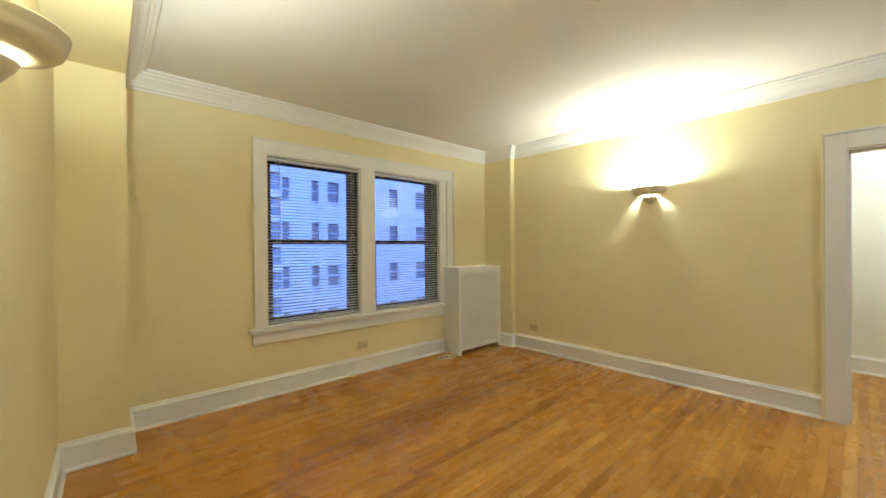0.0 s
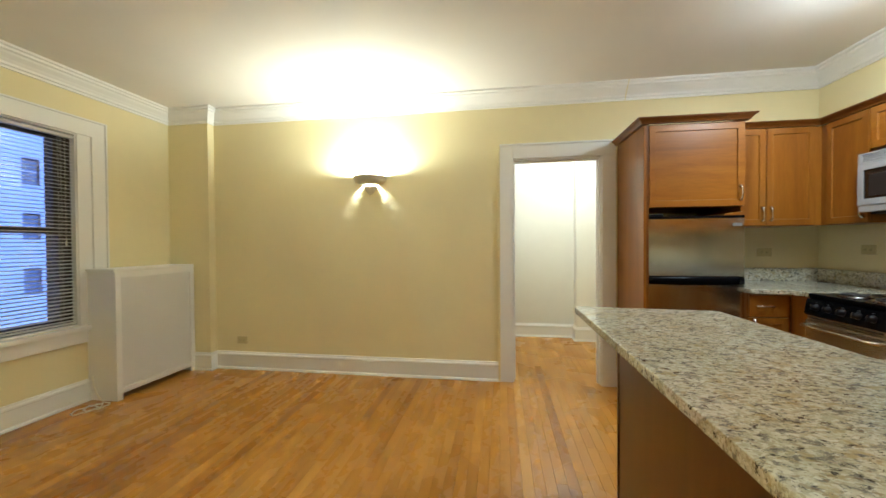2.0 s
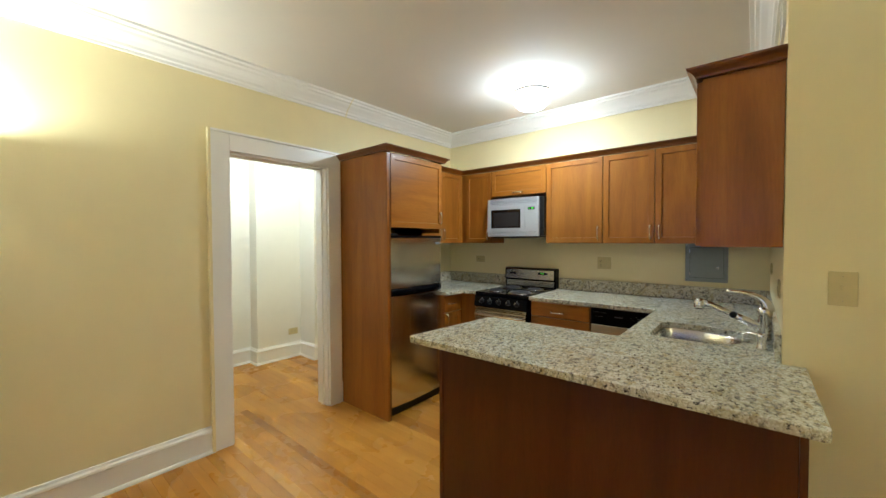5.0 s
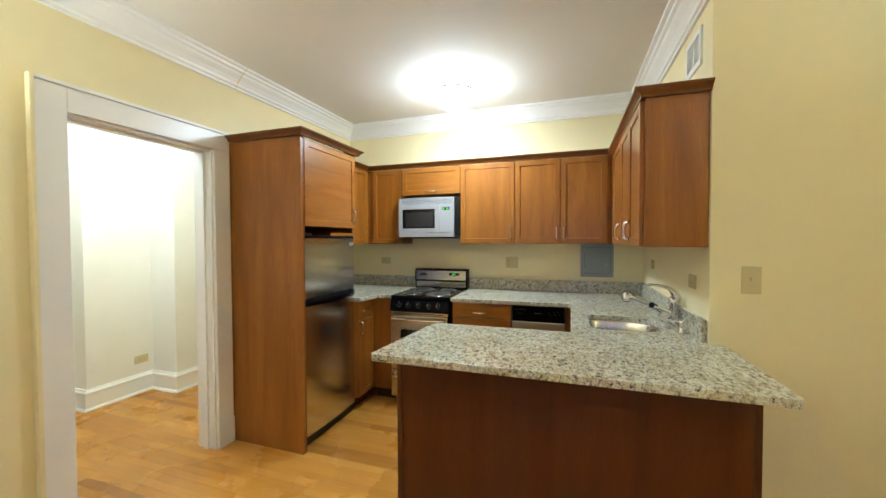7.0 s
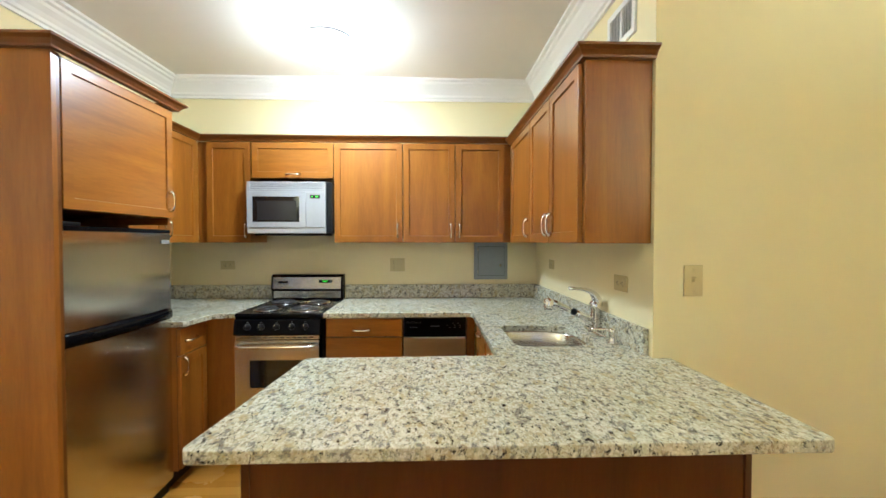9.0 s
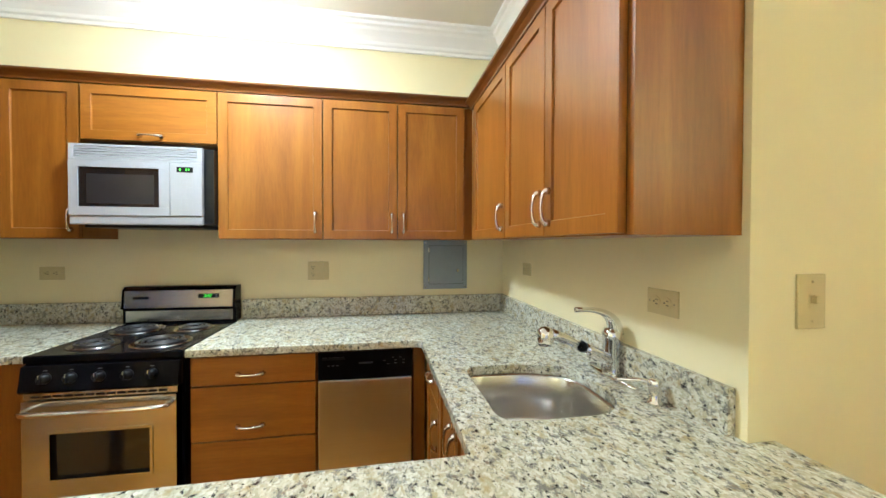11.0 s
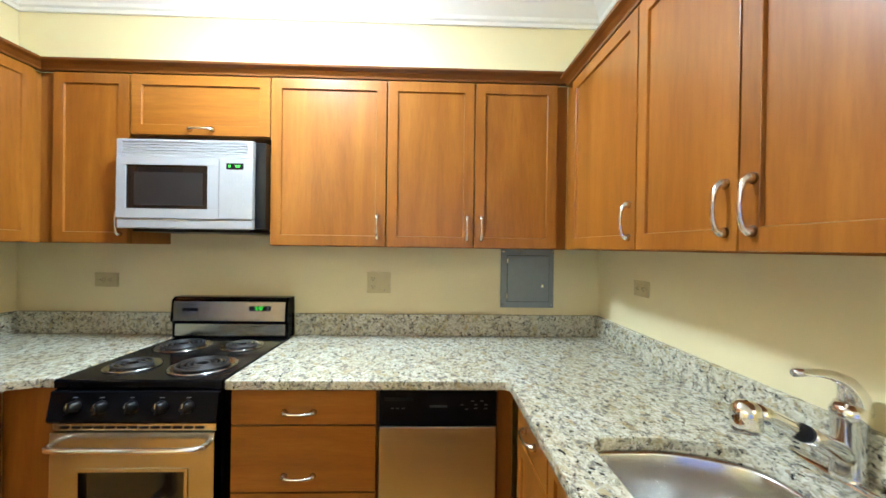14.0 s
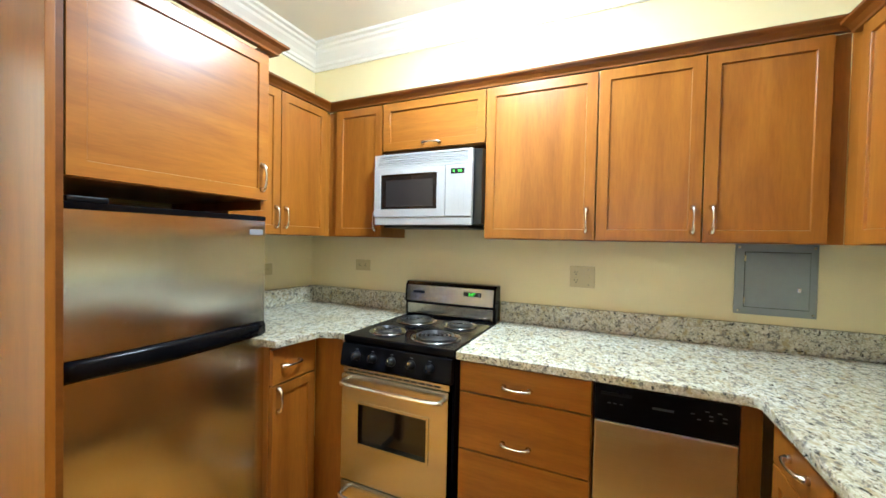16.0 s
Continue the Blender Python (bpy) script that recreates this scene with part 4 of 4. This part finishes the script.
bm = boxes((-0.048, 0.048, -0.011, 0.011, 0.0, 0.0022))
d = part("display", bm, M_BLACKP, guard, "black clock display")
d.matrix_basis = on_guard(0.395, 1.052)
writing("clock_digits", "3:47", 0.022, M_LED, guard, on_guard(0.392, 1.052, 0.0024))
d = part("badge", boxes((-0.034, 0.034, -0.007, 0.007, 0.0, 0.0018)), M_BLACKP, guard, "small dark badge")
d.matrix_basis = on_guard(0.085, 1.046)
for dz in (-0.006, 0.004):
    d = part("button", boxes((-0.003, 0.003, -0.003, 0.003, 0.0, 0.003)), M_PRINT, guard)
    d.matrix_basis = on_guard(0.432, 1.052 + dz, 0.002)

# ---------------------------------------------------------------- microwave
mw = thing("microwave", pose(3.994, -1.548, 1.402, 0, 0, 180), "white over-the-range microwave with dark door window", "microwave")
MW, MH = 0.528, 0.352
part("body", boxes((0.004, MW + 0.040, 0.014, 0.298, 0.006, MH)), M_BLACKP, mw, "dark microwave casing")
part("underside", boxes((0.03, MW - 0.03, 0.03, 0.28, -0.012, 0.0055), bevel=0.004), M_BLACKP, mw)
part("front_lip", boxes((0.0, MW, -0.010, 0.012, 0.0, 0.040), bevel=0.005), M_WHITE, mw)
dr = part("door", boxes((0.0, 0.395, -0.014, 0.011, 0.252, 0.282), (0.0, 0.395, -0.014, 0.011, 0.041, 0.078), (0.0, 0.035, -0.014, 0.011, 0.0785, 0.2515), (0.352, 0.395, -0.014, 0.011, 0.0785, 0.2515)), M_WHITE, mw, "white microwave door")
part("door_window", boxes((0.0355, 0.3515, -0.009, 0.0, 0.079, 0.251)), M_DARKG, dr, "black mesh window")
part("window_screen", boxes((0.066, 0.330, -0.0100, -0.0091, 0.092, 0.222)), M_SCREEN, dr, "dull grey perforated screen")
cp = part("control_panel", boxes((0.397, MW, -0.014, 0.011, 0.041, 0.282), bevel=0.003), M_WHITE, mw, "white keypad panel")
part("display", boxes((0.425, 0.492, -0.0155, -0.0142, 0.238, 0.262)), M_BLACKP, cp, "dark display window")
part("lit_digits", boxes((0.436, 0.442, -0.0166, -0.0157, 0.246, 0.255), (0.462, 0.468, -0.0166, -0.0157, 0.246, 0.255), (0.472, 0.478, -0.0166, -0.0157, 0.246, 0.255)), M_LED, cp)
for r in range(6):
    for c in range(3):
        part("key", boxes((0.427 + c * 0.024, 0.443 + c * 0.024, -0.0152, -0.0141, 0.070 + r * 0.025, 0.083 + r * 0.025)), M_WHITE, cp)
vt = part("vent", boxes((0.0, MW, -0.012, 0.011, 0.284, 0.296), (0.0, MW, -0.012, 0.011, 0.342, MH), (0.0, 0.02, -0.012, 0.011, 0.2965, 0.3415), (MW - 0.02, MW, -0.012, 0.011, 0.2965, 0.3415)), M_WHITE, mw)
for i in range(4):
    part("slat", boxes((0.0205, MW - 0.0205, -0.011 + 0.0005 * i, 0.004, 0.2985 + i * 0.0112, 0.3060 + i * 0.0112)), M_WHITE, vt)

# ---------------------------------------------------------------- dishwasher
dw = thing("dishwasher", pose(2.917, -1.262, 0, 0, 0, 180), "slim dishwasher with stainless door and black control panel", "dishwasher")
DW = 0.386
part("body", boxes((0.003, DW - 0.003, 0.0, 0.55, 0.02, 0.878)), M_BLACKP, dw)
part("door", boxes((0.003, DW - 0.003, -0.024, -0.001, 0.11, 0.760), bevel=0.004), M_STEEL_D, dw, "brushed stainless door")
cp = part("control_panel", bowed(0.003, DW - 0.003, 0.764, 0.876, 0.006, 0.0, 10), M_BLACK, dw, "black curved control panel")
cp.location = (0, -0.024, 0)
part("handle_slot", boxes((0.02, 0.11, -0.0305, -0.027, 0.846, 0.856)), M_BLACKP, dw)
part("badge", boxes((0.165, 0.222, -0.0312, -0.0302, 0.826, 0.833)), M_FAINT, dw, "pale lettering bar")
for x, z in ((0.045, 0.822), (0.062, 0.822), (0.08, 0.822), (0.27, 0.834), (0.285, 0.820), (0.305, 0.846), (0.315, 0.834), (0.315, 0.822), (0.335, 0.846), (0.348, 0.834), (0.348, 0.822)):
    part("button_mark", boxes((x - 0.005, x + 0.005, -0.0310, -0.0272, z - 0.0015, z + 0.0015)), M_FAINT, dw)
part("kick_plate", boxes((0.003, DW - 0.003, 0.03, 0.045, 0.0, 0.105)), M_BLACKP, dw)

# ---------------------------------------------------------------- wall plates


def plate(name, place, w, h, label, style, category):
    """A cover plate; the front faces -y in its own axes."""
    ob = thing(name, place, label, category, "wall plates")
    part("cover", boxes((-w / 2, w / 2, -0.006, 0.0, -h / 2, h / 2), bevel=0.002), M_IVORY, ob)
    def socket(x, z, flat):
        bm = bmesh.new()
        lathe(bm, [(0.0150, 0.0), (0.0150, 0.0016), (0.0142, 0.0022)], 0, 0, 20, caps=(True, True))
        bmesh.ops.transform(bm, matrix=pose(x, -0.0058, z, 90, 0, 0), verts=bm.verts)
        part("socket", bm, M_IVORY, ob)
        for a, b, w, h in ((-0.0058, 0.0030, 0.0013, 0.0042), (0.0058, 0.0030, 0.0013, 0.0036), (0.0, -0.0072, 0.0024, 0.0024)):
            u, v, hw, hh = (b, a, h, w) if flat else (a, b, w, h)
            part("slot", boxes((x + u - hw, x + u + hw, -0.0086, -0.0081, z + v - hh, z + v + hh)), M_BLACKP, ob)
    if style == "duplex":
        socket(0, 0.019, False), socket(0, -0.019, False)
    elif style == "flat":
        socket(-0.019, 0, True), socket(0.019, 0, True)
    elif style == "pair":
        socket(-w / 4, 0.019, False), socket(-w / 4, -0.019, False)
        part("toggle", boxes((w / 4 - 0.004, w / 4 + 0.004, -0.016, -0.0058, -0.004, 0.010), bevel=0.001), M_IVORY, ob)
    elif style == "switch":
        part("toggle", boxes((-0.005, 0.005, -0.018, -0.0058, -0.003, 0.013), bevel=0.0012), M_IVORY, ob)
        part("toggle_frame", boxes((-0.008, 0.008, -0.0072, -0.0058, -0.014, 0.016)), M_IVORY, ob)
    for s in (-1, 1):
        z = 0 if style == "flat" else s * h * 0.36
        x = s * w * 0.40 if style == "flat" else (0 if style != "pair" else w / 4)
        part("screw", boxes((x - 0.002, x + 0.002, -0.0068, -0.0058, z - 0.002, z + 0.002)), M_NICKEL, ob)
    return ob


IV = "ivory electrical outlet on the yellow wall"
plate("wall_outlet", pose(3.005, BY, 1.168, 0, 0, 180), 0.112, 0.102, "ivory outlet and switch plate above the worktop", "pair", "outlet")
plate("wall_outlet", pose(4.289, BY, 1.168, 0, 0, 180), 0.108, 0.066, IV, "flat", "outlet")
plate("wall_outlet", pose(RX, -1.466, 1.192, 0, 0, 90), 0.10, 0.062, IV, "flat", "outlet")
plate("wall_outlet", pose(RX, -0.5425, 1.167, 0, 0, 90), 0.108, 0.068, "ivory double outlet on the wall behind the sink", "flat", "outlet")
plate("wall_outlet", pose(WX, -1.468, 1.141, 0, 0, -90), 0.108, 0.066, IV, "flat", "outlet")
plate("wall_outlet", pose(WX, 3.167, 0.285, 0, 0, -90), 0.112, 0.070, IV, "flat", "outlet")
plate("wall_outlet", pose(2.72, WY, 0.285, 0, 0, 0), 0.115, 0.075, IV, "flat", "outlet")
plate("wall_outlet", pose(6.20, -0.72, 0.30, 0, 0, -90), 0.112, 0.072, IV, "flat", "outlet")
plate("light_switch", pose(1.777, SY, 1.202, 0, 0, 180), 0.070, 0.115, "ivory toggle light switch on the yellow wall", "switch", "switch")

# breaker panel, return-air grille
bp = thing("breaker_panel", pose(2.283, BY, 1.197, 0, 0, 180), "grey metal breaker panel with a hinged door", "electrical panel")
part("cover", boxes((-0.130, 0.130, -0.014, 0.0, -0.143, 0.143), bevel=0.003), M_GREY, bp)
part("door_gap", boxes((-0.100, 0.106, -0.0148, -0.0142, -0.114, 0.112)), M_BLACKP, bp, "dark seam round the panel door")
part("door", boxes((-0.098, 0.104, -0.0195, -0.0149, -0.112, 0.110), bevel=0.002), M_GREY, bp)
for z in (-0.085, 0.085):
    part("hinge", boxes((-0.103, -0.097, -0.022, -0.0196, z - 0.012, z + 0.012), bevel=0.001), M_NICKEL, bp)
part("latch", boxes((0.066, 0.078, -0.024, -0.0197, -0.044, -0.026), bevel=0.002), M_NICKEL, bp)
for x, z in ((-0.118, 0.130), (0.118, 0.130), (-0.118, -0.130), (0.118, -0.130)):
    part("screw", boxes((x - 0.004, x + 0.004, -0.0165, -0.0142, z - 0.004, z + 0.004)), M_NICKEL, bp)
vg = thing("air_vent", pose(RX, -0.555, 2.275, 0, 0, 90), "white painted metal air vent high on the wall", "vent")
part("rim", boxes((-0.115, 0.115, -0.010, 0.0, 0.062, 0.088), (-0.115, 0.115, -0.010, 0.0, -0.088, -0.062), (-0.115, -0.092, -0.010, 0.0, -0.0618, 0.0618), (0.092, 0.115, -0.010, 0.0, -0.0618, 0.0618), (-0.006, 0.006, -0.008, 0.0, -0.0618, 0.0618)), M_TRIM, vg)
part("backing", boxes((-0.0918, 0.0918, -0.001, -0.0002, -0.0616, 0.0616)), M_BLACKP, vg)
for i in range(14):
    x = -0.086 + i * 0.0132
    sl = part("slat", boxes((-0.0008, 0.0008, -0.0075, -0.0015, -0.0612, 0.0612)), M_TRIM, vg)
    sl.matrix_basis = pose(x, 0, 0, 0, 0, 28)

# ---------------------------------------------------------------- lamps
cl = thing("ceiling_lamp", pose(3.335, -1.138, CEIL - 0.058), "flush ceiling lamp with lit frosted dome and pale grey rim", "ceiling lamp")
bm = bmesh.new()
lathe(bm, [(0.060, 0.0575), (0.062, 0.045), (0.064, 0.0005)], 0, 0, 40, caps=(True, True))
part("canopy", bm, M_TRIM, cl, "white metal ceiling pan", True)
bm = bmesh.new()
lathe(bm, [(0.1465, 0.008), (0.1490, 0.007), (0.1500, 0.001), (0.1495, -0.010), (0.1470, -0.012), (0.1465, 0.008)], 0, 0, 40)
part("rim", bm, M_WHITE, cl, "pale grey painted rim", True)
bm = bmesh.new()
lathe(bm, [(0.1455, 0.000), (0.146, -0.030), (0.132, -0.075), (0.095, -0.110), (0.055, -0.127), (0.003, -0.134)], 0, 0, 40, caps=(False, True))
dome = part("dome", bm, M_FROST, cl, "glowing frosted glass dome", True)
dome.visible_shadow = False


def sconce(place):
    ob = thing("wall_sconce", place, "plaster half-bowl wall sconce, lit upwards and through its base", "wall lamp", "wall sconces")
    # wall at y = 0, room towards -y; half bowls
    a0, a1 = math.pi, math.tau
    bm = bmesh.new()
    lathe(bm, [(0.148, 0.047), (0.156, 0.047), (0.158, 0.041), (0.155, 0.037), (0.156, 0.030), (0.152, 0.026), (0.151, 0.012), (0.144, -0.004), (0.126, -0.018), (0.098, -0.027), (0.0675, -0.030), (0.0675, -0.026), (0.096, -0.022), (0.122, -0.013), (0.138, 0.002), (0.144, 0.030), (0.148, 0.047)], 0, 0, 28, a0, a1)
    part("bowl", bm, M_PLASTER, ob, "ribbed plaster bowl", True)
    bm = bmesh.new()
    lathe(bm, [(0.064, -0.043), (0.066, -0.048), (0.054, -0.068), (0.040, -0.088), (0.016, -0.114), (0.003, -0.120)], 0, 0, 20, a0, a1)
    lathe(bm, [(0.062, -0.043), (0.010, -0.047)], 0, 0, 20, a0, a1)
    part("lower_cone", bm, M_PLASTER, ob, "small plaster cone", True)
    part("strut", boxes((-0.004, 0.004, -0.012, 0.0, -0.064, 0.04)), M_PLASTER, ob)
    for x in (-0.034, 0.034):
        bm = bmesh.new()
        lathe(bm, [(0.003, 0.022), (0.014, 0.018), (0.020, 0.004), (0.020, -0.008), (0.014, -0.020), (0.003, -0.024)], x, -0.044, 14)
        bmesh.ops.translate(bm, verts=bm.verts, vec=(0, 0, -0.024))
        part("bulb", bm, M_BULB, ob, "lit lamp bulb", True).visible_shadow = False


sconce(pose(WX, 1.825, 1.808, 0, 0, -90))
sconce(pose(LX, 1.86, 1.800, 0, 0, 90))

# ---------------------------------------------------------------- radiator cover and its cord
rc = thing("radiator_cover", pose(RC[0], RC[2], 0), "white painted radiator cover with perforated metal front", "radiator cover")
w, d, h = RC[1] - RC[0], RC[3] - RC[2], RC[4]
part("top", boxes((-0.012, w + 0.004, -0.014, d, h - 0.022, h), bevel=0.004), M_TRIM, rc)
part("side_panel", boxes((0.0, 0.018, 0.0, d, 0.0, h - 0.0225)), M_TRIM, rc)
part("side_panel", boxes((w - 0.018, w, 0.0, d, 0.0, h - 0.0225)), M_TRIM, rc)
part("front_frame", boxes((0.0, 0.046, -0.014, -0.0005, 0.0, h - 0.0225), (w - 0.046, w, -0.014, -0.0005, 0.0, h - 0.0225), (0.0465, w - 0.0465, -0.014, -0.0005, h - 0.070, h - 0.0225), (0.0465, w - 0.0465, -0.014, -0.0005, 0.050, 0.090)), M_TRIM, rc)
bm = bmesh.new()
nx, nz = 44, 70
gw, gh = w - 0.093, h - 0.1605
for i in range(nz):
    z = 0.0905 + gh * (i + 0.5) / nz
    box(bm, 0.0465, w - 0.0465, -0.0055, -0.0035, z - 0.0040, z + 0.0040)
for i in range(nx):
    x = 0.0465 + gw * (i + 0.5) / nx
    box(bm, x - 0.0046, x + 0.0046, -0.0033, -0.0015, 0.0905, 0.0905 + gh)
part("grille", bm, M_TRIM, rc, "white perforated metal grille")
# no radiator inside; a flat dark sheet gives the holes their shade
part("backing", boxes((0.0185, w - 0.0185, 0.02, 0.024, 0.05, h - 0.03)), M_IRON, rc, "dark sheet standing in for the shade behind the grille")

cord = thing("power_cable", pose(3.79, 3.70, 0.0), "loose coil of white cable on the floor", "cable")
bm = bmesh.new()
pts = [(-0.14 + 0.10 * math.cos(a * 1.0) * (1 - a / 30) + 0.008 * a, 0.05 * math.sin(a) - 0.004 * a, 0.0055 + 0.004 * (i % 3)) for i, a in enumerate([k * 0.35 for k in range(46)])]
tube(bm, pts, 0.0045, 7)
tube(bm, bez((0.02, 0.0, 0.012), (0.03, 0.03, 0.02), (0.03, 0.09, 0.03), (0.03, 0.11, 0.20), 8), 0.0045, 7)
part("cable", bm, M_CORD, cord, "", True)

# ---------------------------------------------------------------- strip oak floor, board by board
BWID = 0.057
floor = structure("floor", boxes((LX - 0.1, 6.6, HY0 - 0.1, WY + 0.1, -0.12, -0.016)), M_GAP, "honey-coloured oak strip floor", "floor")
rng = random.Random(7)
lengths = (0.8, 1.1, 1.4, 1.8, 2.2, 2.6)


def board_bm(bm, x0, x1, y0, y1):
    e = 0.0006
    lo = ring(bm, [(x0, y0, -0.016), (x1, y0, -0.016), (x1, y1, -0.016), (x0, y1, -0.016)])
    up = ring(bm, [(x0, y0, -e), (x1, y0, -e), (x1, y1, -e), (x0, y1, -e)])
    tp = ring(bm, [(x0 + e, y0 + e, 0), (x1 - e, y0 + e, 0), (x1 - e, y1 - e, 0), (x0 + e, y1 - e, 0)])
    skin(bm, [lo, up, tp], True, (False, True))


board_me = {}
for ln in lengths:
    bm = bmesh.new()
    board_bm(bm, -ln / 2, ln / 2, -BWID / 2 + 0.0002, BWID / 2 - 0.0002)
    board_me[ln] = mesh_of("floor_board", bm, M_OAK)
rest = bmesh.new()
made = 0
y = HY0
while y < WY:
    x = LX - 0.02 - rng.random() * 2.2
    while x < 6.5:
        ln = rng.choice(lengths)
        cx, cy = x + ln / 2, y + BWID / 2
        if 1.5 < cx < 4.5 and 0.25 < cy < 3.3 and made < 300:
            piece("floor_board", board_me[ln], floor, pose(cx, cy, 0, 0, 0, rng.choice((0, 180))))
            made += 1
        else:
            a, b = max(x, LX - 0.02), min(x + ln, 6.5)
            if b - a > 0.01:
                board_bm(rest, a, b - 0.0004, y + 0.0002, y + BWID - 0.0002)
        x += ln
    y += BWID
far_boards = new("floor_boards", mesh_of("floor_boards", rest, M_OAK))
far_boards.parent = floor
tagged(far_boards, "remaining oak floor boards", "", "", "stuff")
